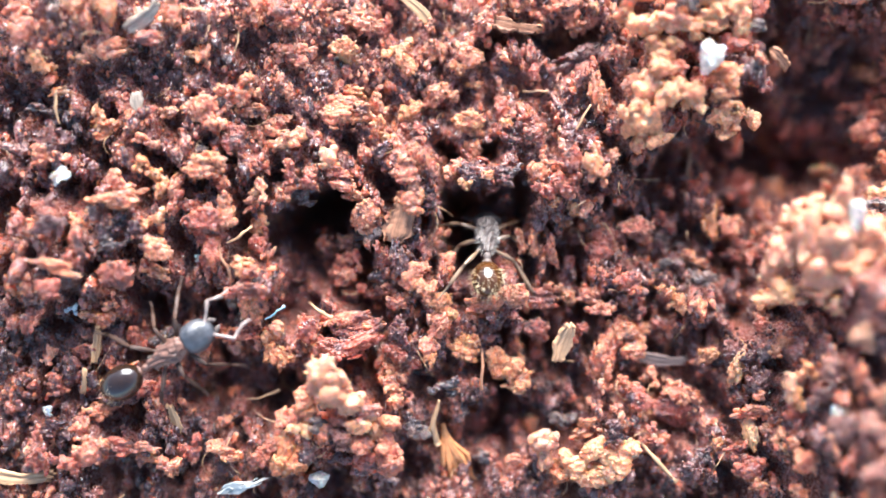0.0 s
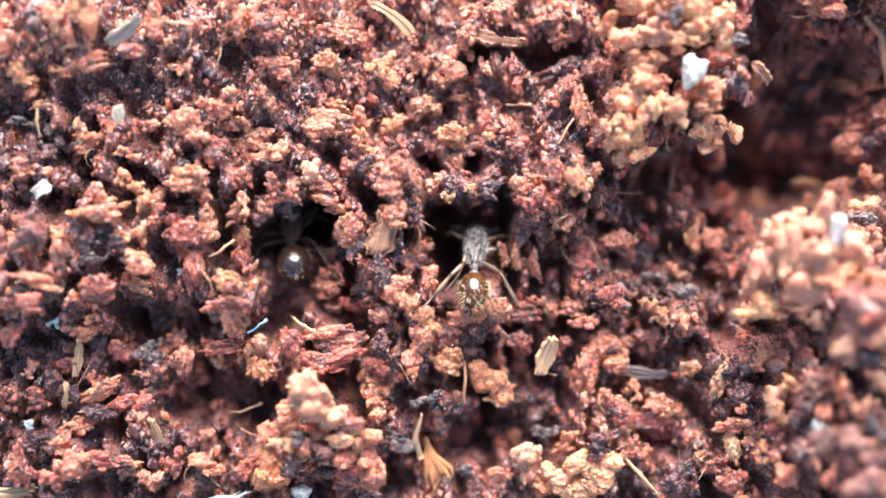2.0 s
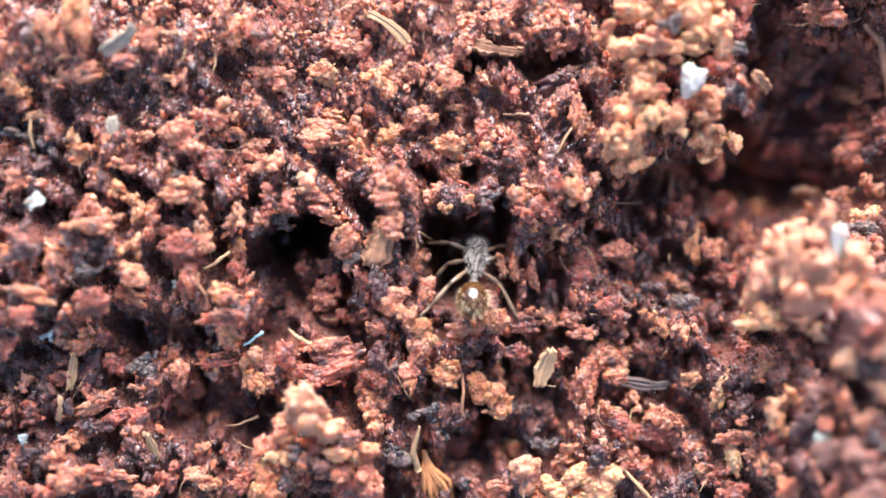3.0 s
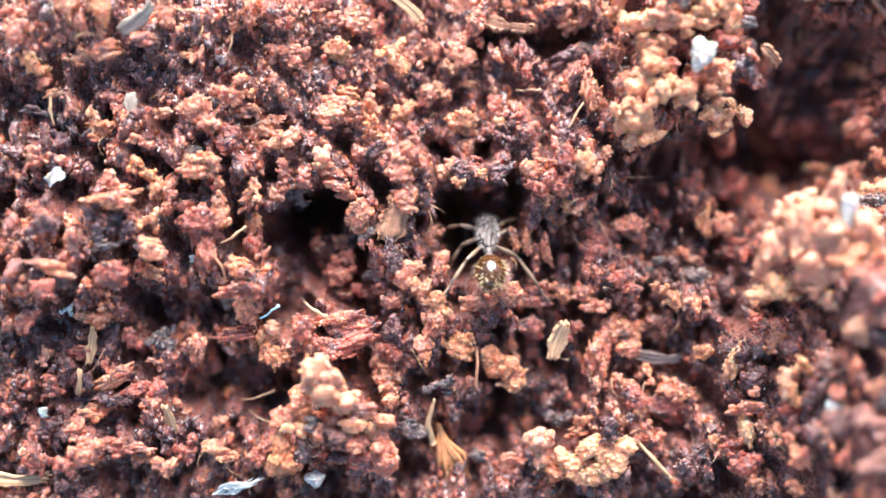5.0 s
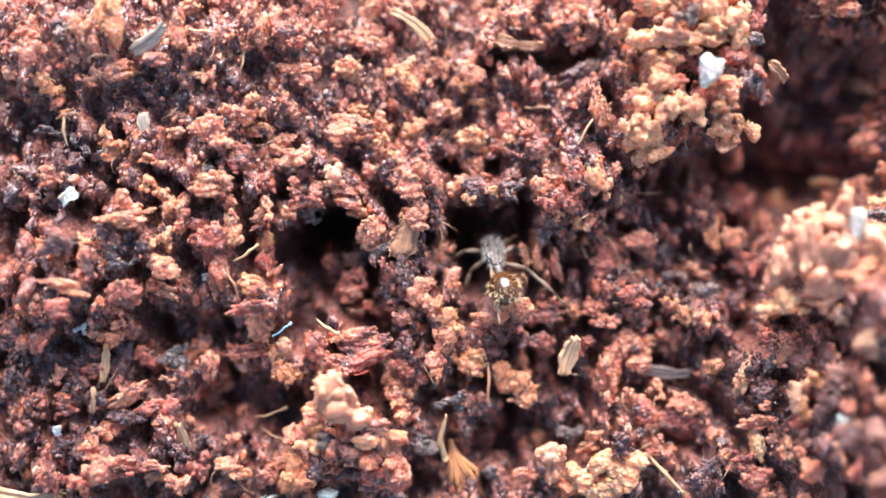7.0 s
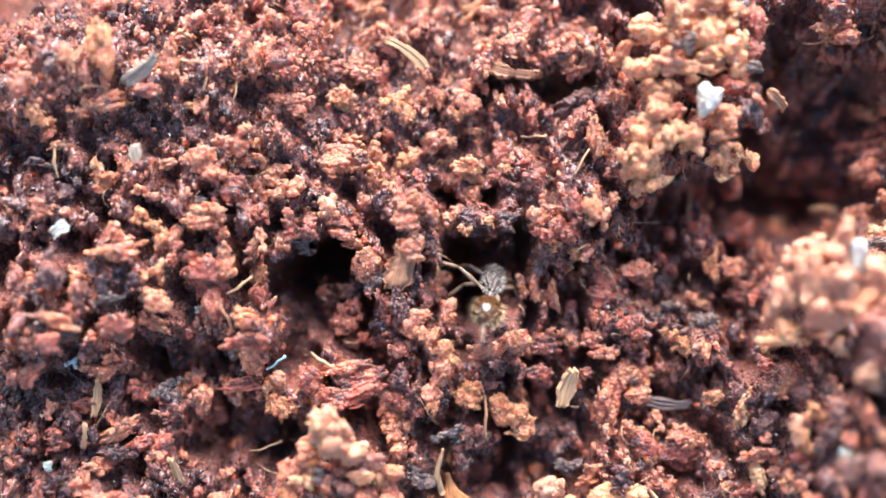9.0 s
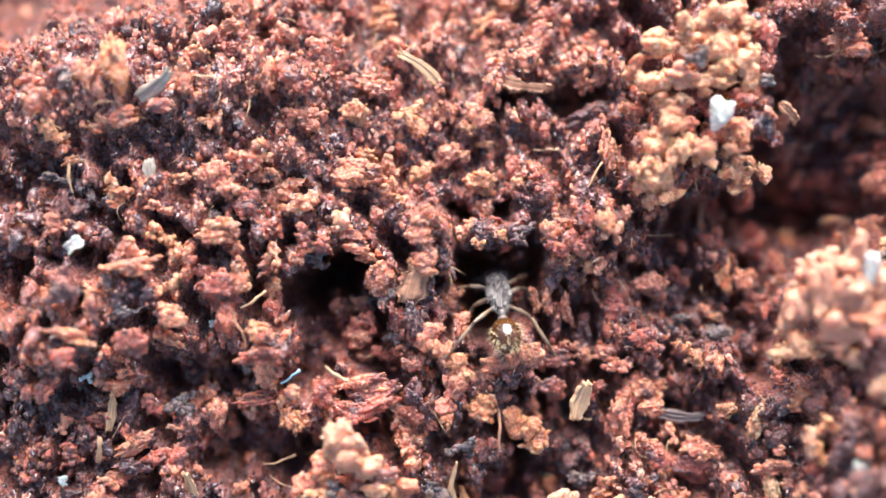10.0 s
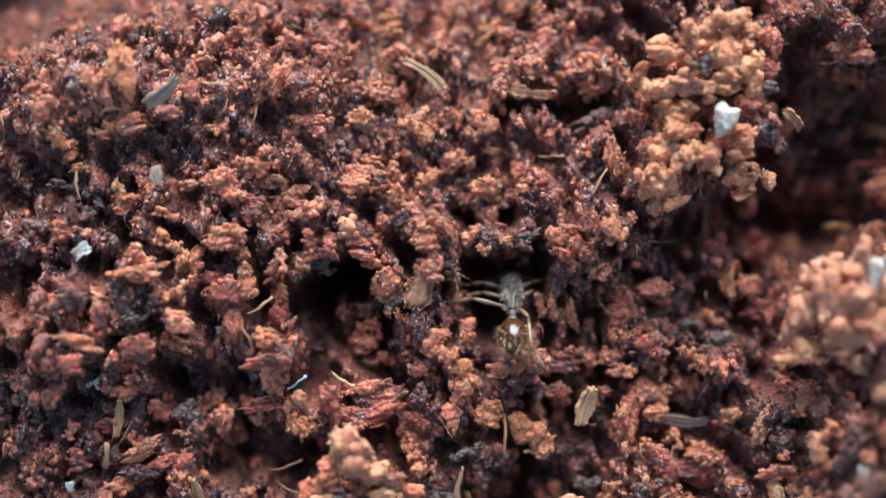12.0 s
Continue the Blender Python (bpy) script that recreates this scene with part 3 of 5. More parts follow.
crumb(3.42, 4.60, 1.04, 0.52, 25, "dark", angular=True)
crumb(4.04, 5.74, 0.38, 0.85, 0, "salmon")
crumb(3.77, 3.75, 0.49, 0.99, 0, "salmon")
crumb(1.44, 3.34, 0.30, 0.58, 0, "red")
crumb(1.53, 3.06, 0.30, 0.30, 0, "orange")
crumb(2.18, 2.93, 0.58, 0.58, 0, "red")
crumb(4.32, 4.77, 0.55, 0.69, 0, "salmon")
crumb(4.16, 3.14, 0.55, 0.63, 0, "red")
crumb(4.50, 3.82, 0.49, 0.69, 0, "salmon")
crumb(0.75, 3.96, 0.44, 0.16, 0, "orange")
crumb(-9.47, 2.30, 0.49, 0.44, 0, "salmon")
crumb(-7.64, 1.68, 0.52, 0.52, 0, "salmon")
crumb(-7.63, 1.24, 1.21, 0.41, 6, "salmon")
crumb(-7.02, 1.95, 0.52, 0.58, 0, "orange")
crumb(-6.68, 1.53, 0.30, 0.52, 0, "orange")
crumb(-6.42, 1.35, 0.49, 0.85, -30, "salmon")
crumb(-5.77, 2.05, 0.71, 0.58, 0, "salmon")
crumb(-5.84, 2.35, 0.49, 0.27, 15, "grey")
crumb(-5.23, 1.94, 0.41, 0.71, 30, "salmon")
crumb(-5.64, 0.67, 0.90, 0.85, 0, "red")
crumb(-6.03, 1.12, 0.55, 0.41, 0, "red")
crumb(-6.87, 0.69, 0.44, 0.49, 0, "orange")
crumb(-6.81, 0.09, 0.66, 0.49, 0, "salmon")
crumb(-9.24, 0.93, 0.71, 0.77, 0, "dark")
crumb(-9.06, -0.27, 1.01, 0.33, -10, "salmon")
crumb(-9.18, -0.76, 0.55, 0.41, 0, "red")
crumb(-8.51, 0.14, 0.37, 0.71, 0, "red")
crumb(-7.81, 0.19, 0.66, 0.30, 25, "grey")
crumb(-6.84, -0.53, 0.66, 0.33, -10, "salmon")
crumb(-7.73, -0.50, 0.85, 0.63, 0, "red")
crumb(-5.77, 0.06, 0.44, 0.85, 0, "red")
crumb(-5.88, -0.21, 0.21, 0.18, 0, "white")
crumb(-5.20, 1.00, 0.41, 0.77, 10, "salmon")
crumb(-4.43, 1.46, 0.44, 0.49, 0, "salmon")
crumb(-4.63, 1.13, 0.49, 0.25, 35, "salmon")
crumb(-4.52, 0.55, 0.36, 0.55, 0, "orange")
crumb(-4.48, 0.15, 0.44, 0.58, 0, "red")
crumb(-4.29, -0.19, 0.25, 0.41, -20, "salmon")
crumb(-4.73, -0.37, 0.58, 0.44, 0, "orange")
crumb(-4.76, -0.71, 1.04, 0.66, 0, "red")
crumb(-4.58, -1.38, 0.60, 0.90, 0, "salmon", angular=True)
crumb(-5.21, -1.25, 0.26, 0.49, 0, "grey")
crumb(-3.63, 1.86, 0.37, 0.58, 0, "red")
crumb(-3.49, 1.34, 0.69, 0.52, 0, "grey")
crumb(-3.19, 1.63, 0.41, 0.41, 0, "red")
crumb(-3.83, 1.32, 0.27, 0.30, 0, "salmon")
crumb(-2.54, 1.72, 0.85, 0.49, -15, "salmon")
crumb(-2.20, 1.29, 0.44, 0.27, -20, "salmon")
crumb(-0.91, 1.99, 0.58, 0.71, 0, "salmon")
crumb(-0.43, 2.05, 0.49, 0.71, 0, "red")
crumb(-0.77, 2.35, 0.47, 0.41, 0, "salmon")
crumb(3.08, 2.08, 0.44, 0.85, 0, "red")
crumb(3.50, 2.17, 0.41, 0.63, 10, "orange")
crumb(3.66, 1.76, 0.44, 0.41, 0, "salmon")
crumb(2.94, 1.55, 0.63, 0.58, 0, "red")
crumb(3.18, 0.98, 0.30, 0.37, 0, "orange")
crumb(3.09, 0.63, 0.16, 0.27, 0, "orange")
crumb(-0.77, 1.18, 0.58, 0.55, 0, "salmon")
crumb(-0.36, 1.27, 0.58, 0.52, 0, "dark")
crumb(-0.18, 0.51, 0.52, 0.44, 0, "salmon")
crumb(-0.25, 0.08, 0.71, 0.63, 0, "salmon")
crumb(-1.86, 0.70, 0.71, 0.85, 20, "salmon")
crumb(-1.66, 0.40, 0.44, 0.63, 0, "grey")
crumb(-2.36, 0.04, 0.44, 0.37, 0, "salmon")
crumb(-2.51, -0.56, 0.58, 0.71, 0, "red")
crumb(-1.46, -0.15, 0.44, 0.85, 20, "red")
crumb(-1.05, -0.15, 0.44, 0.85, 0, "dark")
crumb(-0.78, -0.64, 0.44, 0.63, 0, "salmon")
crumb(-0.60, -0.37, 0.52, 0.33, 0, "salmon")
crumb(-1.13, -1.15, 0.63, 0.58, 0, "salmon")
crumb(-1.48, -1.04, 0.30, 0.27, 0, "salmon")
crumb(-0.37, -0.98, 0.44, 0.58, 0, "salmon")
crumb(-0.03, -1.33, 0.60, 0.58, 0, "orange")
crumb(0.11, -0.35, 0.37, 0.44, 0, "salmon")
crumb(1.94, 0.13, 0.25, 0.58, 10, "salmon")
crumb(2.26, 0.09, 0.30, 0.63, -10, "salmon")
crumb(2.67, -0.12, 0.30, 0.85, 5, "salmon")
crumb(1.69, -1.09, 0.63, 0.55, 0, "salmon")
crumb(1.35, -1.26, 0.44, 0.44, 0, "salmon")
crumb(0.87, -1.32, 0.58, 0.37, 0, "salmon")
crumb(2.38, -1.25, 0.71, 0.52, 0, "red")
crumb(2.93, -1.18, 0.63, 0.55, 0, "salmon")
crumb(4.03, 2.14, 0.37, 0.52, 0, "salmon")
crumb(4.78, 0.38, 0.85, 0.63, 0, "salmon")
crumb(5.59, 0.18, 0.69, 0.96, 0, "dark")
crumb(6.69, 0.47, 0.33, 0.66, 0, "orange")
crumb(7.15, 0.46, 0.44, 0.44, 0, "salmon")
crumb(8.13, 0.45, 0.52, 0.85, 0, "salmon")
crumb(7.49, -0.18, 0.63, 0.49, 0, "red")
crumb(6.44, 1.32, 0.49, 0.58, 0, "red")
crumb(8.98, 1.20, 0.37, 0.58, 0, "tan")
crumb(10.23, 1.74, 0.85, 0.25, 0, "tan", angular=True)
crumb(10.61, 1.63, 0.58, 0.58, 0, "salmon")
crumb(10.11, 1.26, 0.44, 0.44, 0, "salmon")
crumb(10.88, 1.33, 0.66, 0.49, 0, "tan")
crumb(10.57, 1.01, 0.58, 0.44, 0, "grey")
crumb(6.29, -0.38, 0.60, 0.37, -10, "salmon")
crumb(5.62, -1.27, 0.63, 0.71, 0, "orange")
crumb(5.49, -0.54, 0.58, 0.36, 0, "grey")
crumb(6.49, -0.89, 0.52, 0.44, 0, "grey")
crumb(7.27, -1.08, 0.44, 0.71, 0, "dark")
crumb(7.87, -0.37, 0.44, 0.71, 0, "red")
crumb(10.12, 0.02, 0.77, 0.58, 0, "salmon")
crumb(9.91, -0.64, 0.82, 0.55, 0, "red")
crumb(4.54, -0.86, 0.69, 0.55, 0, "red")
crumb(3.91, -0.02, 0.63, 0.82, 0, "red")
crumb(3.79, -1.28, 0.82, 0.63, 0, "salmon")
crumb(10.74, 2.79, 0.63, 0.71, 0, "salmon")
crumb(10.93, 4.26, 0.36, 0.47, 30, "orange")
crumb(9.71, 5.81, 0.30, 0.55, 0, "salmon")
crumb(9.71, 6.27, 0.82, 0.69, 0, "salmon")
crumb(11.06, 3.22, 0.96, 0.27, 15, "red")
crumb(11.15, 1.99, 0.55, 0.55, 0, "salmon")
crumb(9.67, 2.87, 0.49, 0.49, 0, "red")
crumb(9.49, 1.69, 0.69, 0.55, 0, "red")
crumb(7.91, 1.35, 0.82, 0.69, 0, "red")
crumb(-9.79, -1.52, 0.58, 0.71, 0, "red")
crumb(-8.94, -1.43, 0.27, 0.23, 0, "white")
crumb(-8.34, -1.55, 0.88, 0.58, 0, "salmon")
crumb(-8.79, -2.31, 0.71, 0.63, 0, "red")
crumb(-9.52, -2.57, 0.36, 0.44, 0, "salmon")
crumb(-8.12, -2.32, 0.58, 0.99, 0, "dark")
crumb(-9.35, -3.27, 0.52, 0.52, 0, "red")
crumb(-7.48, -2.20, 0.52, 0.52, 0, "red")
crumb(-6.74, -2.28, 0.71, 0.58, 20, "grey")
crumb(-6.91, -2.71, 0.30, 0.15, 0, "salmon")
crumb(-6.21, -2.05, 0.49, 0.60, 0, "salmon")
crumb(-5.88, -2.38, 0.49, 0.60, 25, "salmon")
crumb(-7.85, -3.10, 0.88, 0.38, 30, "salmon", angular=True)
crumb(-7.32, -3.41, 0.85, 0.37, 22, "red", angular=True)
crumb(-7.91, -3.60, 0.85, 0.37, 0, "dark")
crumb(-6.81, -3.45, 0.36, 0.58, -20, "red")
crumb(-8.33, -3.89, 0.99, 0.55, 0, "salmon")
crumb(-8.45, -4.56, 0.85, 0.85, 0, "salmon")
crumb(-8.96, -4.93, 0.85, 0.58, 0, "red")
crumb(-9.79, -4.73, 0.58, 0.99, 0, "red")
crumb(-9.42, -4.25, 0.60, 0.44, 0, "dark")
crumb(-9.57, -3.88, 0.22, 0.22, 0, "white")
crumb(-7.72, -4.68, 0.71, 0.44, 0, "red")
crumb(-7.15, -4.71, 0.52, 0.27, 0, "salmon")
crumb(-7.17, -5.05, 0.52, 0.30, 0, "salmon")
crumb(-6.34, -3.99, 0.37, 0.52, 0, "salmon")
crumb(-5.38, -4.27, 0.37, 0.30, 0, "salmon")
crumb(-5.37, -4.87, 0.74, 0.44, 0, "salmon")
crumb(-5.00, -2.05, 0.85, 0.33, 5, "red")
crumb(-5.43, -3.34, 0.29, 0.63, 0, "dark")
crumb(-4.01, -2.58, 0.66, 0.66, 20, "orange")
crumb(-3.27, -1.94, 0.44, 0.58, 0, "red")
crumb(-4.40, -5.01, 0.71, 0.58, 0, "red")
crumb(-3.89, -5.09, 0.63, 0.85, -25, "orange")
crumb(-6.19, -4.83, 0.55, 0.69, 0, "red")
crumb(-6.59, -5.21, 0.55, 0.49, 0, "salmon")
crumb(-2.25, -1.77, 1.26, 0.47, 8, "salmon")
crumb(-2.14, -2.16, 1.37, 0.60, 20, "red")
crumb(-2.72, -2.34, 0.69, 0.49, 0, "red")
crumb(-1.06, -2.00, 0.51, 0.71, 10, "dark")
crumb(-1.13, -2.51, 0.63, 0.55, 0, "red")
crumb(-1.21, -3.07, 0.55, 0.49, 0, "salmon")
crumb(-1.27, -3.47, 0.55, 0.71, 0, "salmon")
crumb(-0.10, -1.79, 0.49, 0.63, 0, "salmon")
crumb(0.52, -2.36, 0.63, 0.63, -20, "orange")
crumb(1.75, -2.66, 0.58, 0.49, 0, "salmon")
crumb(2.27, -2.91, 0.36, 0.58, 0, "red")
crumb(2.27, -2.07, 0.66, 0.55, 0, "red")
crumb(4.07, -2.49, 0.82, 1.26, 0, "salmon")
crumb(-0.03, -3.40, 0.63, 0.44, 0, "grey")
crumb(-0.66, -4.44, 0.63, 0.44, 0, "grey")
crumb(3.01, -4.36, 0.63, 0.44, 0, "grey")
crumb(3.53, -4.41, 0.71, 0.44, 20, "salmon")
crumb(2.27, -4.71, 0.37, 0.37, 0, "salmon")
crumb(4.21, -4.37, 0.52, 0.52, 0, "dark")
crumb(1.85, -5.25, 0.58, 0.30, 0, "salmon")
crumb(1.02, -5.29, 0.44, 0.36, 0, "grey")
crumb(0.75, -4.58, 0.69, 0.55, 0, "red")
crumb(4.54, -2.30, 0.85, 0.82, 0, "salmon")
crumb(6.53, -2.64, 0.41, 0.37, 0, "orange")
crumb(4.55, -3.34, 0.52, 0.37, 0, "salmon")
crumb(5.13, -3.22, 0.44, 0.44, 0, "salmon")
crumb(5.90, -3.60, 0.85, 0.58, 0, "salmon")
crumb(5.61, -4.10, 0.99, 0.82, 0, "red")
crumb(7.22, -2.73, 0.52, 0.88, -10, "tan")
crumb(7.51, -2.95, 0.69, 0.82, 0, "dark")
crumb(7.80, -1.86, 0.44, 0.36, 0, "red")
crumb(7.33, -3.66, 0.85, 0.58, 0, "salmon")
crumb(7.85, -4.11, 0.44, 0.36, 0, "salmon")
crumb(8.16, -3.08, 0.44, 0.71, -15, "pale")
crumb(8.91, -2.52, 0.55, 0.51, 0, "mauve")
crumb(9.37, -1.63, 0.60, 0.58, 0, "pale")
crumb(10.12, -2.32, 0.37, 0.64, 40, "pale")
crumb(8.96, -3.76, 0.55, 0.71, 0, "mauve")
crumb(9.00, -3.44, 0.33, 0.49, 0, "white")
crumb(9.55, -3.63, 0.76, 0.68, 0, "mauve")
crumb(9.96, -3.36, 0.51, 0.60, 0, "grey")
crumb(7.95, -4.30, 0.37, 0.44, 0, "salmon")
crumb(6.61, -4.85, 0.44, 0.52, 0, "salmon")
crumb(8.40, -4.74, 0.47, 0.49, 0, "salmon")
crumb(6.16, -5.18, 0.82, 0.69, 0, "dark")
crumb(7.28, -5.01, 0.82, 0.69, 0, "red")
crumb(4.80, -3.70, 0.55, 0.55, 0, "red")
crumb(4.91, -4.63, 0.82, 0.63, 0, "red")
crumb(8.03, -2.23, 0.43, 0.51, 0, "salmon")
crumb(8.76, -1.64, 0.39, 0.43, 0, "salmon")
crumb(9.83, -4.29, 0.51, 0.43, 0, "mauve")
crumb(8.29, -3.32, 0.34, 0.56, 0, "orange")
crumb(7.40, -4.31, 0.36, 0.82, 5, "tan", angular=True)
crumb(8.55, -2.68, 0.47, 0.47, 0, "orange")
crumb(9.99, -3.90, 0.51, 0.51, 0, "dark")
crumb(8.65, -3.07, 0.39, 0.34, 0, "dark")
crumb(10.10, 5.60, 0.36, 0.49, 0, "red")
crumb(9.71, 5.77, 0.47, 0.55, 10, "red")
crumb(10.32, 5.86, 0.27, 0.33, 0, "red")
crumb(9.50, 6.25, 0.82, 0.55, 0, "salmon")
crumb(11.06, 4.30, 0.44, 0.47, 0, "orange")
crumb(10.12, 4.02, 0.36, 0.55, 0, "red")
crumb(10.67, 3.47, 0.96, 0.47, 10, "red")
crumb(11.08, 3.60, 0.69, 0.60, 0, "red")
crumb(10.78, 2.79, 0.77, 0.60, 0, "salmon")
crumb(9.84, 2.91, 0.47, 0.47, 0, "red")
crumb(11.41, 4.46, 0.55, 0.55, 0, "salmon")
crumb(11.44, 3.49, 0.60, 0.82, 0, "red")
crumb(9.59, 2.22, 0.55, 0.41, 0, "red")
crumb(10.43, 2.10, 0.82, 0.47, 0, "red")
crumb(6.77, 0.32, 0.30, 0.58, 0, "orange", angular=True)
crumb(7.33, 0.47, 0.47, 0.41, 0, "salmon")
crumb(8.26, 0.54, 0.41, 0.47, 0, "red")
crumb(8.34, 0.80, 0.41, 0.41, 0, "salmon")
crumb(6.53, 1.46, 0.41, 0.55, 0, "red")
crumb(8.29, 0.06, 0.41, 0.41, 0, "red")
crumb(8.98, 1.20, 0.47, 0.60, 0, "orange")
crumb(7.68, 1.12, 0.60, 0.55, 0, "red")
crumb(0.64, 1.85, 0.55, 0.44, 0, "dark")
crumb(0.56, 1.56, 0.33, 0.27, 0, "orange")
crumb(0.88, 1.63, 0.44, 0.41, 0, "dark")
crumb(1.10, 1.79, 0.25, 0.21, 0, "orange")
crumb(1.23, 1.46, 0.33, 0.27, 10, "red")
crumb(1.55, 1.92, 0.60, 0.38, 35, "dark")
crumb(1.51, 1.65, 0.36, 0.27, 0, "dark")
crumb(1.12, 2.03, 0.52, 0.30, 0, "red")
crumb(0.28, 1.93, 0.52, 0.41, 20, "salmon")
crumb(0.72, 2.32, 0.38, 0.58, -10, "salmon")
crumb(-0.36, 2.01, 0.49, 0.49, 0, "salmon")
crumb(-0.46, 1.29, 0.55, 0.63, 0, "dark")
crumb(-0.73, 1.38, 0.41, 0.44, 0, "salmon")
crumb(-0.19, 0.15, 0.58, 0.55, 0, "salmon")
crumb(2.27, 1.97, 0.47, 0.52, 0, "salmon")
crumb(2.70, 2.05, 0.55, 0.21, -20, "salmon")
crumb(2.46, 1.52, 0.63, 0.55, 0, "red")
crumb(2.96, 1.58, 0.52, 0.58, 0, "red")
crumb(2.72, 1.15, 0.25, 0.25, 0, "orange")
crumb(3.22, 1.02, 0.30, 0.38, 0, "orange")
crumb(3.12, 0.67, 0.18, 0.36, 0, "orange")
crumb(9.55, -4.47, 0.85, 0.46, 8, "mauve")
crumb(4.87, 0.37, 0.55, 0.47, 0, "salmon")
crumb(5.58, 0.55, 0.49, 0.55, 0, "red")
crumb(5.19, -0.09, 0.41, 0.41, 0, "salmon")
crumb(-2.43, -0.79, 0.47, 0.41, 0, "salmon")
crumb(-1.84, -1.16, 0.52, 0.41, 10, "red")
crumb(-2.20, -0.36, 0.36, 0.47, 0, "red")
crumb(3.38, -2.13, 0.49, 0.47, 0, "red")
crumb(4.79, -2.18, 0.55, 0.60, 0, "salmon")
crumb(4.45, -1.84, 0.41, 0.41, 0, "red")

# small crumbs heaped on the near mound
heap = random.Random(41)
for i in range(120):
    x, q = heap.uniform(7.4, 11.6), heap.uniform(-5.6, -0.9)
    if all((x - cx) ** 2 + (q - cq) ** 2 > (r + 0.2) ** 2 for cx, cq, r in TAKEN):
        crumb(x, q, heap.uniform(0.26, 0.5), heap.uniform(0.28, 0.55), heap.uniform(-60, 60), heap.choice(("salmon", "salmon", "salmon", "mauve", "red", "orange", "pale", "pale")))

# pale crumbs along the upper bank, towards the crest
upper = random.Random(77)
for i in range(70):
    x, q = upper.uniform(-6.2, 2.6), upper.uniform(6.2, 8.9)
    if all((x - cx) ** 2 + (q - cq) ** 2 > (r + 0.22) ** 2 for cx, cq, r in TAKEN):
        crumb(x, q, upper.uniform(0.3, 0.6), upper.uniform(0.35, 0.75), upper.uniform(-60, 60), upper.choice(("salmon", "salmon", "salmon", "orange", "red")))

# ---- clods of another colour lying on the bank ----
def clod(name, label, x, q, h, turn=0.0):
    """A clod; its lumps are stuck on with lump_on()."""
    base = new(name)
    base.matrix_basis = on_bank(x, q, h, 0, 0, turn)
    return tagged(base, label, "soil clod")


POPCORN = [grainy(aggregate(3000 + i, 70, 0.058, 0.06, 0.19, 2 + i % 3), 3100 + i, 14, 0.06, 0.2) for i in range(14)]
KNOBS = [grainy(cluster(3300 + i, 46, 0.06, (0.14, 0.44), grain_level=2, solid=0.74, lobed=i % 3), 3400 + i, 22, 0.06, 0.2) for i in range(14)]
NUGGETS = [chip(3200 + i, 4, 0.06, 7) for i in range(4)]
lump_count = 0


def lump_on(base, dx, dq, dh, w, l, t, color):
    """A lump of a clod, w wide, l long and t thick, at an offset from the clod's middle (mm)."""
    global lump_count
    lump_count += 1
    v, f = NUGGETS[lump_count % 4] if color == "white" else (KNOBS if color == "pale" else POPCORN)[lump_count * 5 % 14]
    v = v @ numpy.array(pose(0, 0, 0, 70 * lump_count, 0, 40 * lump_count).to_3x3())
    v = v / (v.max(0) - v.min(0))
    part("lump", mesh_of("lump", v * (w * 1.2, l * 1.2, t) * MM, f, MATS[color]), base, Matrix.Translation((dx * MM, dq * MM, dh * MM)))
    place = BANK.inverted() @ base.matrix_basis @ Vector((dx * MM, dq * MM, 0))
    TAKEN.append((place.x / MM, place.y / MM, 0.4 * min(w, l)))


def flake(name, label, category, x, q, h, w, l, t, turn, tip, roll, material, seed, taper=0.3, rough=0.28):
    """A thin chip or splinter, bent and ragged at its ends."""
    rng = numpy.random.default_rng(seed)
    nu, nv = 26, 10
    ridge = rng.uniform(-0.3, 0.3, nv + 1)
    verts, faces = [], []
    for side in (1, -1):
        for i in range(nu + 1):
            s = i / nu * 2 - 1
            width = (1 - taper * abs(s) ** 2) * (1 + 0.22 * sin(3 * s + seed) + rough * 0.2 * sin(8 * s + 2 * seed) + rng.uniform(-rough, rough) * 0.35)
            for j in range(nv + 1):
                c = j / nv * 2 - 1
                edge = (1 - abs(c) ** 3) * (1 - abs(s) ** 5)
                z = side * t * 0.5 * (0.15 + 0.85 * edge) + 0.12 * w * c * c + 0.1 * l * s * s * sin(seed) + t * ridge[j] + rng.uniform(-1, 1) * t * 0.04
                ragged = rng.uniform(-0.1, 0.05) * l * s if abs(s) > 0.85 else 0.0
                verts.append((c * width * w * 0.5 + 0.08 * l * s * s * cos(seed), s * l * 0.5 + ragged, z))
    n = (nu + 1) * (nv + 1)
    for i in range(nu):
        for j in range(nv):
            a = i * (nv + 1) + j
            faces.append((a, a + 1, a + nv + 2, a + nv + 1))
            faces.append((n + a, n + a + nv + 1, n + a + nv + 2, n + a + 1))
    rim = [i * (nv + 1) for i in range(nu + 1)] + [nu * (nv + 1) + j for j in range(1, nv + 1)]
    rim += [i * (nv + 1) + nv for i in range(nu - 1, -1, -1)] + [j for j in range(nv - 1, -1, -1)]
    for a, b in zip(rim, rim[1:]):
        faces.append((a, b, n + b, n + a))
    ob = new(name, mesh_of(name, numpy.array(verts) * MM, faces, material))
    ob.matrix_basis = on_bank(x, q, h, 0, 0, turn) @ pose(0, 0, 0, tip, roll)
    return tagged(ob, label, category)


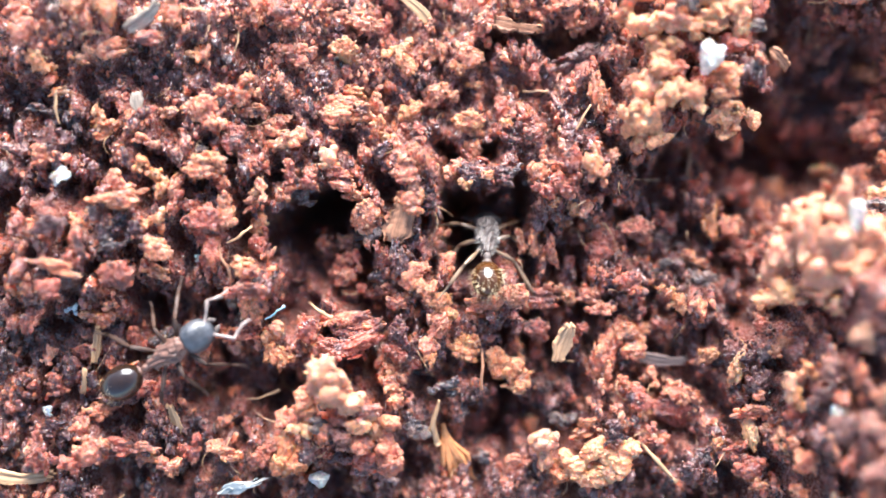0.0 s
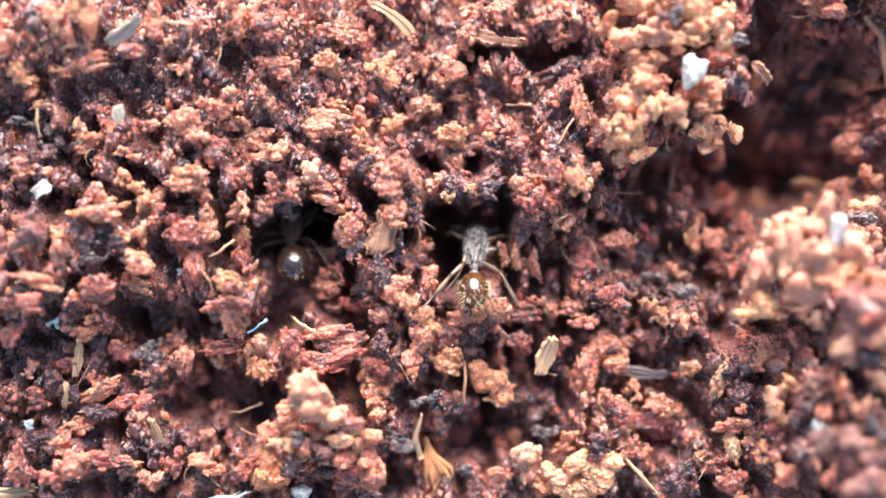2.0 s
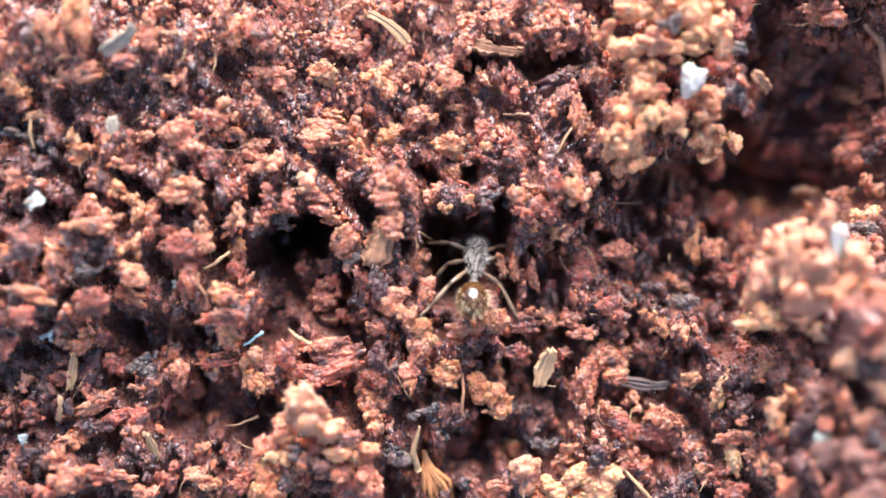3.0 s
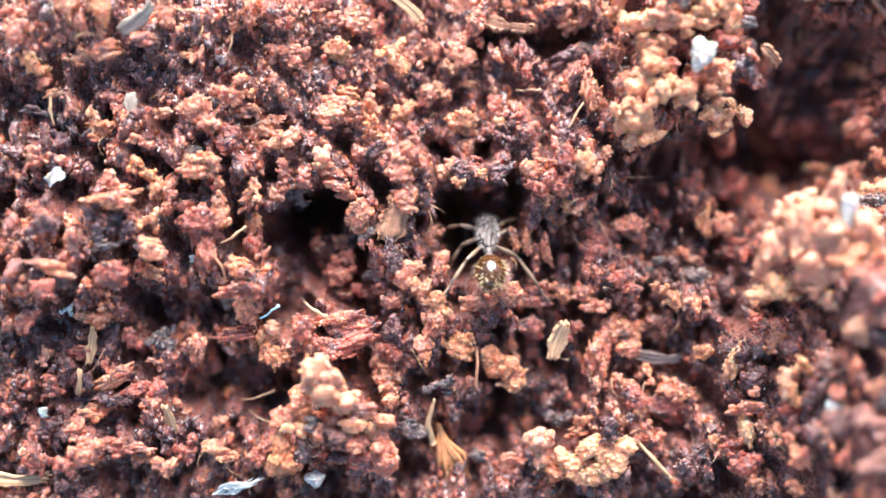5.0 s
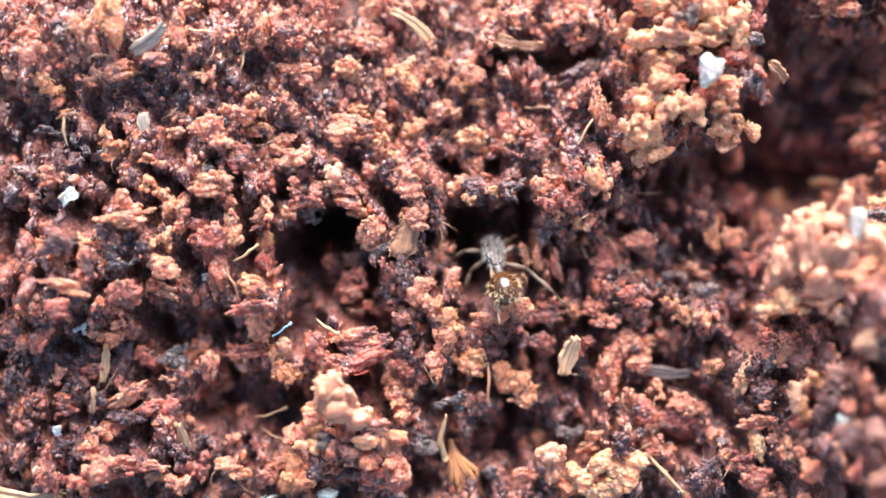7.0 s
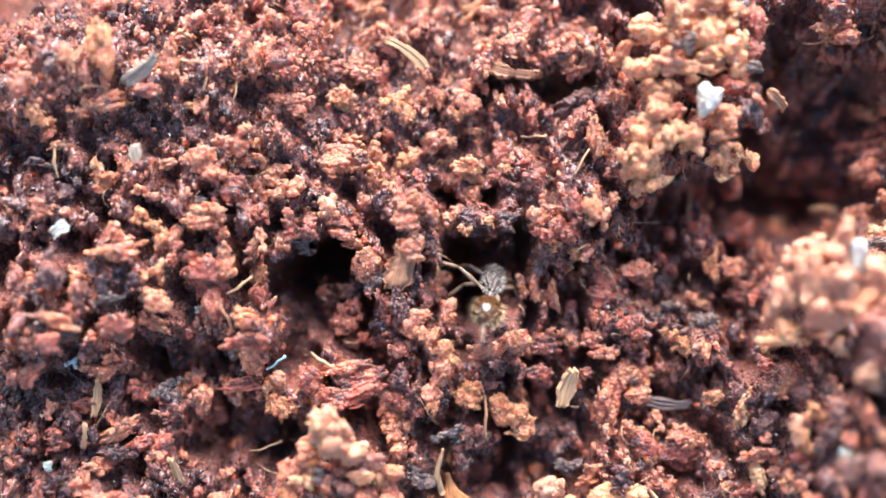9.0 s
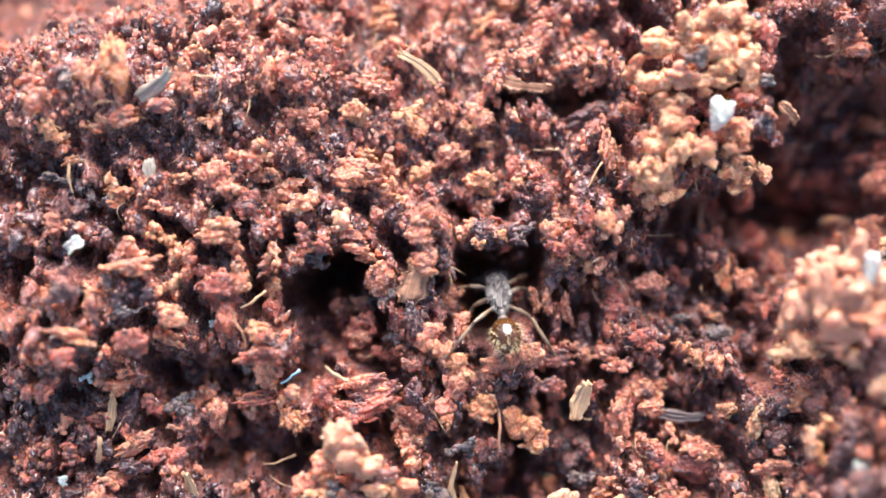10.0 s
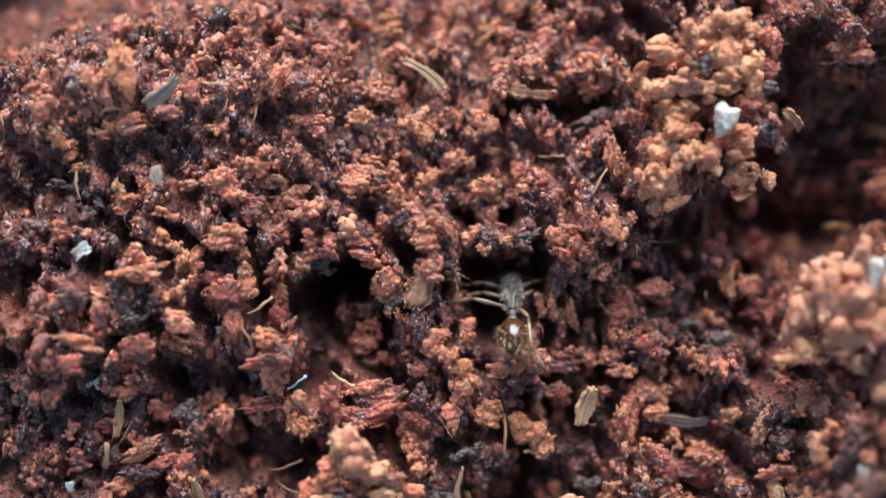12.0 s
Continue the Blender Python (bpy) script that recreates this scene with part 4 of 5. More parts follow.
def rod_mesh(points, radii, sides=8, seed=0, wobble=0.0):
    """A round limb along points (mm), with its radius at each."""
    rng = numpy.random.default_rng(seed)
    pts = [Vector(p) for p in points]
    verts, faces = [], []
    for i, p in enumerate(pts):
        d = (pts[min(i + 1, len(pts) - 1)] - pts[max(i - 1, 0)]).normalized()
        u = d.orthogonal().normalized()
        w = d.cross(u)
        for k in range(sides):
            r = radii[i] * (1 + rng.uniform(-wobble, wobble))
            verts.append(p + (u * cos(2 * pi * k / sides) + w * sin(2 * pi * k / sides)) * r)
    for i in range(len(pts) - 1):
        for k in range(sides):
            a, b = i * sides + k, i * sides + (k + 1) % sides
            faces.append((a, b, b + sides, a + sides))
    for first, sign in ((0, -1), (len(pts) - 1, 1)):
        mid = len(verts)
        verts.append(pts[first] + (pts[first] - pts[first - 1 if first else 1]).normalized() * radii[first] * 0.6)
        for k in range(sides):
            a, b = first * sides + k, first * sides + (k + 1) % sides
            faces.append((mid, a, b, mid))
    return numpy.array([v[:] for v in verts]), faces


def rod(points, radii, material, name="fibre", sides=8, seed=0, wobble=0.0):
    v, f = rod_mesh(points, radii, sides, seed, wobble)
    me = bpy.data.meshes.new(name)
    me.from_pydata([tuple(p * MM) for p in v], [], [tuple(dict.fromkeys(q)) for q in f])
    for p in me.polygons:
        p.use_smooth = True
    me.materials.append(material)
    return me


def fibre(name, label, category, x, q, h, points, radii, material, seed=1):
    fine = []
    rr = []
    for i in range(len(points) - 1):
        a, b = Vector(points[i]), Vector(points[i + 1])
        for k in range(4):
            fine.append(a.lerp(b, k / 4) + Vector((sin(7 * k + 3 * i), cos(5 * k + i), 0)) * 0.012)
            rr.append(0.62 * (radii[i] + (radii[i + 1] - radii[i]) * k / 4))
    fine.append(Vector(points[-1]))
    rr.append(radii[-1])
    ob = new(name, rod(fine, rr, material, name, 7, seed, 0.18))
    ob.matrix_basis = on_bank(x, q, h)
    return tagged(ob, label, category)


def top(x, q, lift=0.0):
    """A place on the bank, lift mm over the soil."""
    return x, q, float(base_height(x, q)[0]) + lift


piece = clod("soil_clod", "pale yellow-tan clod of clumped grains hanging over the scarp", 5.82, 4.63, 0.12)
lump_on(piece, -0.96, 1.58, 0.08, 0.85, 0.66, 0.68, "tan")
lump_on(piece, -0.52, 1.58, 0.03, 0.62, 0.58, 0.54, "tan")
lump_on(piece, -1.44, 0.96, 0.08, 0.80, 0.63, 0.64, "tan")
lump_on(piece, -1.07, 0.75, 0.13, 0.85, 0.52, 0.62, "tan")
lump_on(piece, -0.41, 0.82, 0.23, 0.80, 0.63, 0.64, "pale")
lump_on(piece, 0.03, 0.62, 0.13, 0.69, 0.49, 0.53, "tan")
lump_on(piece, 0.48, 1.51, 0.08, 0.80, 0.82, 0.73, "tan")
lump_on(piece, 0.92, 1.71, -0.02, 0.62, 0.62, 0.56, "tan")
lump_on(piece, 0.82, 1.14, 0.13, 0.82, 0.55, 0.62, "tan")
lump_on(piece, 0.62, 0.82, 0.13, 0.82, 0.58, 0.63, "tan")
lump_on(piece, 1.23, 0.96, -0.02, 0.52, 0.82, 0.60, "tan")
lump_on(piece, 1.19, 1.40, -0.02, 0.60, 0.60, 0.54, "tan")
lump_on(piece, 0.21, 1.75, 0.03, 0.82, 0.47, 0.58, "tan")
lump_on(piece, -0.21, 1.30, -0.02, 0.55, 0.55, 0.49, "orange")
lump_on(piece, -0.62, 0.21, 0.12, 0.82, 0.71, 0.69, "tan")
lump_on(piece, -0.75, -0.34, 0.22, 0.77, 0.82, 0.72, "tan")
lump_on(piece, -0.34, -0.34, 0.22, 0.58, 0.58, 0.52, "salmon")
lump_on(piece, -0.96, -0.78, 0.25, 0.71, 0.58, 0.58, "tan")
lump_on(piece, -1.30, -1.17, 0.35, 0.58, 0.69, 0.57, "tan")
lump_on(piece, -1.07, -1.44, 0.15, 0.82, 0.82, 0.74, "tan")
lump_on(piece, -1.23, -1.74, 0.10, 0.63, 0.49, 0.51, "tan")
lump_on(piece, -0.59, -1.03, 0.40, 0.52, 0.52, 0.47, "tan")
lump_on(piece, -0.41, -0.82, 0.40, 0.52, 0.58, 0.49, "tan")
lump_on(piece, -0.07, -0.89, 0.40, 0.63, 0.63, 0.57, "tan")
lump_on(piece, 0.10, -1.19, 0.30, 0.49, 0.49, 0.44, "tan")
lump_on(piece, -0.96, -2.02, 0.00, 0.62, 0.44, 0.48, "tan")
lump_on(piece, -0.66, -1.85, -0.05, 0.58, 0.44, 0.46, "tan")
lump_on(piece, -1.17, -2.08, 0.00, 0.36, 0.41, 0.35, "tan")
lump_on(piece, 0.82, -0.48, 0.17, 0.69, 0.69, 0.62, "orange")
lump_on(piece, 0.75, -0.82, 0.15, 0.58, 0.49, 0.48, "tan")
lump_on(piece, 0.96, -1.17, 0.15, 0.49, 0.49, 0.44, "tan")
lump_on(piece, 0.82, -1.47, -0.05, 0.62, 0.44, 0.48, "tan")
lump_on(piece, 1.17, -1.51, -0.05, 0.58, 0.49, 0.48, "tan")
lump_on(piece, 0.96, -1.81, -0.10, 0.44, 0.36, 0.36, "tan")
lump_on(piece, 1.58, -1.51, -0.10, 0.36, 0.49, 0.38, "tan")
lump_on(piece, 1.51, -0.34, 0, 0.69, 0.69, 0.62, "dark")
lump_on(piece, 1.78, -0.64, -0.2, 0.52, 0.44, 0.43, "red")
lump_on(piece, 1.65, -0.07, 0.2, 0.30, 0.30, 0.27, "salmon")
lump_on(piece, 0.00, 0.00, -0.3, 0.69, 0.90, 0.72, "red")
lump_on(piece, 0.41, -0.55, -0.3, 0.63, 0.69, 0.59, "red")
lump_on(piece, 1.10, 0.27, 0, 0.71, 0.44, 0.52, "red")
lump_on(piece, 1.58, 0.69, 0.1, 0.41, 0.30, 0.32, "grey")
lump_on(piece, 1.67, 1.10, -0.1, 0.38, 0.47, 0.38, "red")
lump_on(piece, 0.96, 2.26, 0.1, 0.96, 0.69, 0.74, "tan")
lump_on(piece, 0.00, 2.19, 0.1, 0.96, 0.69, 0.74, "tan")
lump_on(piece, 1.65, 1.71, -0.2, 0.55, 0.82, 0.62, "red")
piece = clod("pale_clod", "cream clod of clumped grains with a standing white tip", 8.79, 0.22, 1.50)
lump_on(piece, -0.89, 0.69, 0, 0.44, 0.52, 0.43, "pale")
lump_on(piece, -1.03, -0.03, 0, 0.58, 0.85, 0.64, "pale")
lump_on(piece, -1.10, -0.51, -0.1, 0.63, 0.82, 0.65, "pale")
lump_on(piece, -0.96, -0.96, -0.1, 0.63, 0.55, 0.53, "tan")
lump_on(piece, -0.55, 0.38, 0.15, 0.60, 1.26, 0.84, "pale")
lump_on(piece, -0.48, 0.82, 0.1, 0.71, 0.58, 0.58, "pale")
lump_on(piece, -0.34, 1.10, 0.1, 0.36, 0.30, 0.30, "pale")
lump_on(piece, 0.07, 0.82, 0.2, 0.85, 0.60, 0.65, "pale")
lump_on(piece, 0.27, 1.30, 0.3, 0.41, 0.66, 0.48, "pale")
lump_on(piece, 0.51, 0.82, 0.4, 0.33, 0.69, 0.46, "white")
lump_on(piece, 0.75, 0.41, 0.3, 0.85, 0.71, 0.70, "pale")
lump_on(piece, 1.03, 0.11, 0.2, 0.66, 0.82, 0.67, "pale")
lump_on(piece, 0.07, 0.14, 0.25, 1.12, 1.10, 1.00, "pale")
lump_on(piece, -0.07, -0.58, 0.25, 0.99, 0.99, 0.89, "pale")
lump_on(piece, 0.62, -0.27, 0.2, 1.12, 1.23, 1.06, "tan")
lump_on(piece, 1.03, -0.58, 0.2, 0.71, 0.82, 0.69, "tan")
lump_on(piece, -0.27, -1.10, 0.2, 0.52, 0.44, 0.43, "pale")
lump_on(piece, 0.27, -1.30, 0.1, 0.52, 0.49, 0.46, "tan")
lump_on(piece, 1.23, -1.10, 0.1, 0.38, 0.69, 0.48, "pale")
lump_on(piece, 0.89, -1.23, 0.1, 0.44, 0.44, 0.39, "tan")
lump_on(piece, -0.73, -1.12, 0, 0.58, 0.44, 0.46, "tan")
lump_on(piece, -1.17, -1.17, -0.1, 0.71, 0.30, 0.46, "tan")
lump_on(piece, -1.44, -1.23, -0.2, 0.36, 0.21, 0.25, "tan")
lump_on(piece, 0.00, -0.1, -0.1, 1.75, 1.7, 1.5, "pale")
piece = clod("pale_clod", "pale pinkish clod with tan grains standing on the bank", -2.57, -3.42, 0.90)
lump_on(piece, -0.26, 0.73, 0.5, 0.69, 0.60, 0.58, "pale")
lump_on(piece, -0.07, 0.53, 0.5, 0.77, 0.63, 0.63, "pale")
lump_on(piece, -0.14, 0.19, 0.4, 1.01, 0.74, 0.79, "pale")
lump_on(piece, 0.27, -0.07, 0.35, 0.85, 0.6, 0.7, "pale")
lump_on(piece, 0.69, -0.27, 0.3, 0.8, 0.5, 0.6, "mauve")
lump_on(piece, 0.53, -0.56, 0.2, 0.8, 0.55, 0.65, "tan")
lump_on(piece, 1.27, -0.64, 0.2, 0.50, 0.36, 0.43, "salmon")
lump_on(piece, -0.78, -0.07, 0.15, 0.47, 0.58, 0.47, "salmon")
lump_on(piece, -0.63, -0.40, 0.1, 0.49, 0.44, 0.42, "orange")
lump_on(piece, -1.10, -0.56, 0.05, 0.63, 0.52, 0.52, "salmon")
lump_on(piece, -0.84, -0.84, 0.1, 0.6, 0.44, 0.5, "tan")
lump_on(piece, -0.45, -0.62, 0.2, 0.4, 0.4, 0.4, "grey")
lump_on(piece, -1.21, -1.27, 0, 0.47, 0.82, 0.58, "orange")
lump_on(piece, -0.95, -1.60, 0, 0.55, 0.63, 0.53, "orange")
lump_on(piece, -0.29, -0.92, 0.1, 0.6, 0.55, 0.56, "salmon")
lump_on(piece, -0.32, -1.30, -0.1, 0.52, 0.49, 0.46, "red")
lump_on(piece, 0.16, -0.96, 0.15, 0.6, 0.5, 0.6, "mauve")
lump_on(piece, 0.63, -1.17, 0.1, 0.55, 0.45, 0.47, "salmon")
lump_on(piece, 1.00, -0.92, 0.1, 0.38, 0.55, 0.42, "tan")
lump_on(piece, 1.27, -1.23, 0.15, 0.6, 0.55, 0.55, "salmon")
lump_on(piece, 1.37, -1.69, 0, 0.63, 0.69, 0.59, "salmon")
lump_on(piece, 0.69, -1.69, -0.2, 0.71, 0.58, 0.58, "red")
lump_on(piece, 0.07, -0.48, -0.2, 1.1, 0.9, 0.95, "salmon")
lump_on(piece, 0.07, -1.44, -0.3, 0.82, 0.55, 0.62, "dark")
piece = clod("tan_clod", "tan clod of packed grains at the foot of the bank", 3.89, -5.07, 0.40)
lump_on(piece, -0.41, -0.14, 0, 0.85, 0.71, 0.70, "tan")
lump_on(piece, 0.00, 0.21, 0.1, 0.85, 0.58, 0.64, "tan")
lump_on(piece, 0.44, 0.00, 0.1, 0.85, 0.82, 0.75, "tan")
lump_on(piece, 0.21, -0.37, 0, 0.85, 0.60, 0.65, "tan")
lump_on(piece, -0.75, -0.16, 0, 0.58, 0.58, 0.52, "tan")
lump_on(piece, -1.03, -0.30, -0.1, 0.71, 0.58, 0.58, "orange")
lump_on(piece, 0.64, 0.23, 0.1, 0.44, 0.44, 0.39, "tan")
lump_on(piece, -0.27, -0.48, 0, 0.82, 0.55, 0.62, "tan")
piece = clod("dark_grit", "small round dark grey grit on the tan clod", 5.66, 5.82, 0.75)
lump_on(piece, 0, 0, 0, 0.55, 0.5, 0.5, "grey")
piece = clod("white_grit", "white angular piece of grit stuck in the tan clod", 6.22, 4.55, 0.7, -4)
lump_on(piece, 0, 0, 0, 0.48, 0.72, 0.5, "white")
lump_on(piece, 0.08, 0.12, -0.05, 0.4, 0.5, 0.4, "white")
piece = clod("cream_chip", "small cream angular chip with a ridged top", 2.44, -4.79, 0.35)
lump_on(piece, 0, 0.1, 0.1, 0.65, 0.5, 0.5, "pale")
lump_on(piece, 0.05, -0.3, 0, 0.35, 0.6, 0.45, "pale")
lump_on(piece, 0.25, 0.25, 0.15, 0.25, 0.25, 0.3, "pale")
lump_on(piece, -0.25, 0.2, 0.15, 0.25, 0.25, 0.3, "pale")
piece = clod("orange_clod", "orange-tan crumbly flat clod", 1.63, -3.08, -0.15)
lump_on(piece, -0.07, 0.14, 0.0, 0.9, 0.85, 0.45, "orange")
lump_on(piece, 0.21, -0.16, 0.05, 0.75, 0.6, 0.4, "orange")
lump_on(piece, -0.30, 0.14, 0.0, 0.5, 0.6, 0.4, "orange")
lump_on(piece, 0.14, -0.34, 0.0, 0.55, 0.3, 0.35, "tan")
piece = clod("orange_grit", "orange lump with a pale splinter stuck in it", *top(-8.08, 2.93, 0.2))
lump_on(piece, 0, 0, 0, 0.7, 0.5, 0.5, "orange")
lump_on(piece, -0.1, 0.25, 0.15, 0.28, 0.6, 0.3, "tan")
piece = clod("pink_grit", "small pale pink cubic grit", *top(-2.71, 2.23, 0.3))
lump_on(piece, 0, 0.05, 0, 0.42, 0.45, 0.45, "pale")
lump_on(piece, -0.1, -0.2, 0, 0.3, 0.2, 0.3, "pale")
piece = clod("cream_grit", "small cream grit on dark soil", *top(-4.13, -2.05, 0.25))
lump_on(piece, 0.08, 0.1, 0, 0.35, 0.35, 0.35, "pale")
lump_on(piece, -0.12, -0.08, 0, 0.35, 0.3, 0.3, "tan")

flake("bark_flake", "thin grey weathered bark flake with a tan end", "bark flake", *top(-7.05, 5.49, 0.25), 0.36, 1.05, 0.08, -50, 12, 20, GREYWOOD, 3)
flake("white_flake", "small ragged white flake on dark soil", "flake", *top(-9.01, 1.80, 0.25), 0.34, 0.5, 0.07, -60, 10, -15, MATS["white"], 5)
flake("grey_flake", "translucent grey flake on edge", "flake", *top(-7.30, 3.45, 0.25), 0.3, 0.65, 0.06, 12, 10, 30, GREYWOOD, 6)
flake("pale_chip", "pale straw-coloured upright wood chip", "wood chip", 2.93, -2.25, 0.10, 0.4, 1.05, 0.2, -14, 10, 15, CREAM, 8, 0.05, 0.4)
flake("wood_chip", "fibrous brown wood chip between crumbs", "wood chip", *top(-1.02, 0.71, 0.25), 0.58, 1.05, 0.24, -14, 4, 8, WOOD, 9, 0.02, 0.5)
flake("pale_strip", "long pale strip of dry wood", "wood chip", *top(-0.76, 5.91, 0.3), 0.26, 1.35, 0.1, 52, 0, 10, STRAW, 10)
flake("edge_flake", "small ragged brown flake sticking out at the edge", "flake", 8.01, 4.54, 0.10, 0.3, 0.75, 0.1, 52, 25, 10, WOOD, 11, 0.5, 0.5)
flake("shiny_bark", "wet brown bark strip bridging two crumbs", "bark flake", *top(1.75, 5.36, 0.35), 0.3, 1.3, 0.18, 78, 0, 10, WOOD, 12, 0.1, 0.7)
flake("grey_bar", "grey weathered stick lying in the hollow", "stick", *top(5.53, -2.92, 0.2), 0.26, 1.2, 0.16, 84, 0, 0, DRIFT, 13, 0.05, 0.4)
fan = clod("orange_fan", "fan of thin orange fibres below a pale straw", *top(0.00, -4.74, 0.3))
tagged(fan, category="wood fibre")
for k in range(15):
    a, bow = 0.02 + 0.04 * k + 0.05 * sin(7.1 * k), 0.14 * sin(5.3 * k)
    drop = 1.1 + 0.22 * sin(2.7 * k)
    part("fibre", rod([(0.03 * sin(k), 0.32, 0.05), (0.35 * a + bow * 0.4, -0.1, 0.12 + 0.06 * sin(3 * k)), (1.0 * a + bow, -0.5 * drop, 0.1 + 0.05 * cos(2 * k)), (1.5 * a, -drop, -0.05)], [0.035, 0.055, 0.05 + 0.02 * sin(3 * k), 0.025], AMBER, "fibre", 6, k, 0.25), fan)
piece = clod("hanging_crumb", "red-orange drop-shaped crumb hanging over a gap", *top(-0.34, -2.44, 0.35))
lump_on(piece, 0, 0.12, 0, 0.46, 0.44, 0.3, "salmon")
lump_on(piece, 0.02, -0.14, 0, 0.3, 0.34, 0.24, "orange")
lump_on(piece, 0.04, -0.32, 0, 0.12, 0.2, 0.12, "orange")

fluff = clod("pale_fluff", "tuft of pale bluish fibres at the foot of the bank", -5.06, -5.81, 0.35)
tagged(fluff, category="fibre tuft")
for k in range(14):
    a, s = 0.5 + 0.5 * sin(4.7 * k), 0.04 * (k - 7) + 0.05 * sin(9.1 * k)
    part("fibre", rod([(s - 0.2, -0.2, 0), (s, -0.02 + 0.03 * cos(5 * k), 0.06), (s + 0.15 + 0.2 * a, 0.1 * a + 0.06 * cos(3 * k), 0.1), (s + 0.2 + 0.45 * a, 0.22 * a, 0.06)], [0.03, 0.035, 0.022, 0.008], PALE, "fibre", 5, k, 0.2), fluff)
piece = clod("white_grit", "small rounded white grit at the foot of the bank", -2.98, -5.62, 0.50)
lump_on(piece, 0, 0, 0, 0.45, 0.4, 0.4, "white")
flake("straw_strip", "broad tan straw strip lying on dark soil", "straw", -10.32, -5.51, 0.70, 0.3, 1.7, 0.1, 86, 0, 10, STRAW, 31, 0.1, 0.3)
fibre("straw", "thin curved tan straw standing out of the soil", "straw", *top(-0.16, -4.28, 0.25), [(0.02, -0.6, -0.2), (-0.1, -0.1, 0), (0, 0.35, 0.1), (0.06, 0.62, 0.15)], [0.14, 0.13, 0.09, 0.04], STRAW)
fibre("splinter", "tan splinter lying on the bank", "splinter", *top(3.35, 3.13, 0.35), [(-0.22, -0.36, 0), (0, 0, 0.02), (0.2, 0.34, 0)], [0.03, 0.06, 0.03], STRAW)
fibre("splinter", "short pale splinter lying across a gap", "splinter", *top(2.28, 3.79, 0.25), [(-0.32, 0, 0), (0, 0.01, 0.02), (0.3, 0.02, 0)], [0.04, 0.05, 0.04], STRAW)
fibre("splinter", "thin pale splinter between crumbs", "splinter", *top(-5.80, 5.69, 0.25), [(-0.35, 0.04, 0), (0, 0, 0.05), (0.35, -0.03, 0)], [0.03, 0.05, 0.03], STRAW)
fibre("splinter", "hanging thin pale splinter", "splinter", *top(-4.99, 4.91, 0.25), [(0.06, 0.3, 0), (0.04, 0, 0.05), (-0.05, -0.28, 0)], [0.05, 0.04, 0.02], STRAW)
fibre("splinter", "upright tan splinter on dark soil", "splinter", *top(-9.17, 3.40, 0.25), [(0, 0.36, 0), (-0.02, 0, 0.05), (0.06, -0.38, 0)], [0.05, 0.07, 0.02], STRAW)
flake("splinter", "broad frayed straw splinter standing in the soil", "splinter", *top(-8.38, -2.26, 0.3), 0.2, 1.0, 0.09, -6, 12, 25, STRAW, 21, 0.2, 0.6)
flake("splinter", "thin straw splinter standing in the soil", "splinter", *top(-8.65, -3.18, 0.3), 0.12, 0.7, 0.05, -8, 15, 10, STRAW, 23, 0.2, 0.6)
flake("splinter", "frayed tan splinter in a dark hollow", "splinter", *top(-6.50, -4.10, 0.3), 0.3, 0.8, 0.07, 4, 15, -20, STRAW, 22, 0.2, 0.6)
fibre("splinter", "thin tan splinter at a hollow's rim", "splinter", *top(-4.47, -3.72, 0.9), [(-0.4, -0.08, 0), (0, 0, 0.1), (0.4, 0.16, 0)], [0.02, 0.04, 0.05], STRAW)
fibre("splinter", "white dry splinter at the foot of the bank", "splinter", *top(5.21, -5.13, 0.4), [(-0.38, 0.4, 0), (0, 0, 0.1), (0.5, -0.55, 0)], [0.05, 0.09, 0.07], STRAW)
fibre("splinter", "pale splinter hanging below the scarp", "splinter", *top(6.34, 1.94, 0.3), [(0.03, 0.4, 0), (0, 0, 0.05), (-0.02, -0.36, 0)], [0.03, 0.05, 0.09], STRAW)
fibre("splinter", "tan crooked splinter beside the hole", "splinter", *top(-4.87, 0.38, 0.4), [(-0.3, -0.2, 0), (0.05, 0, 0.05), (0.3, 0.2, 0)], [0.03, 0.07, 0.04], STRAW)
fibre("root_hair", "thin brown curved root hair", "root", *top(-5.12, -0.29, 0.5), [(-0.14, 0.45, 0.1), (-0.1, 0.2, 0.1), (0.06, 0, 0.12), (0.1, -0.4, 0)], [0.05, 0.05, 0.05, 0.03], WOOD)
fibre("blue_fibre", "tiny pale blue fibre in a gap", "fibre", *top(-4.02, -1.48, 0.7), [(-0.24, -0.16, 0), (0, 0, 0.05), (0.22, 0.16, 0)], [0.03, 0.045, 0.05], BLUE)
fibre("splinter", "pale splinter beside a red crumb", "splinter", *top(-2.95, -1.42, 0.6), [(-0.25, 0.2, 0), (0, 0, 0.05), (0.3, -0.16, 0)], [0.03, 0.07, 0.07], STRAW)
fibre("twig", "thin brown twig standing in a gap", "twig", *top(0.94, -2.93, 0.5), [(0, 0.5, 0), (0.02, 0, 0.05), (0, -0.5, 0)], [0.05, 0.07, 0.05], WOOD)
fibre("root", "tan curved root at the valley's far side", "root", *top(11.26, 5.07, 0.4), [(-0.4, 0.9, 0), (0, 0.4, 0.1), (0.1, -0.2, 0.1), (0.25, -0.8, 0)], [0.1, 0.16, 0.14, 0.1], WOOD)


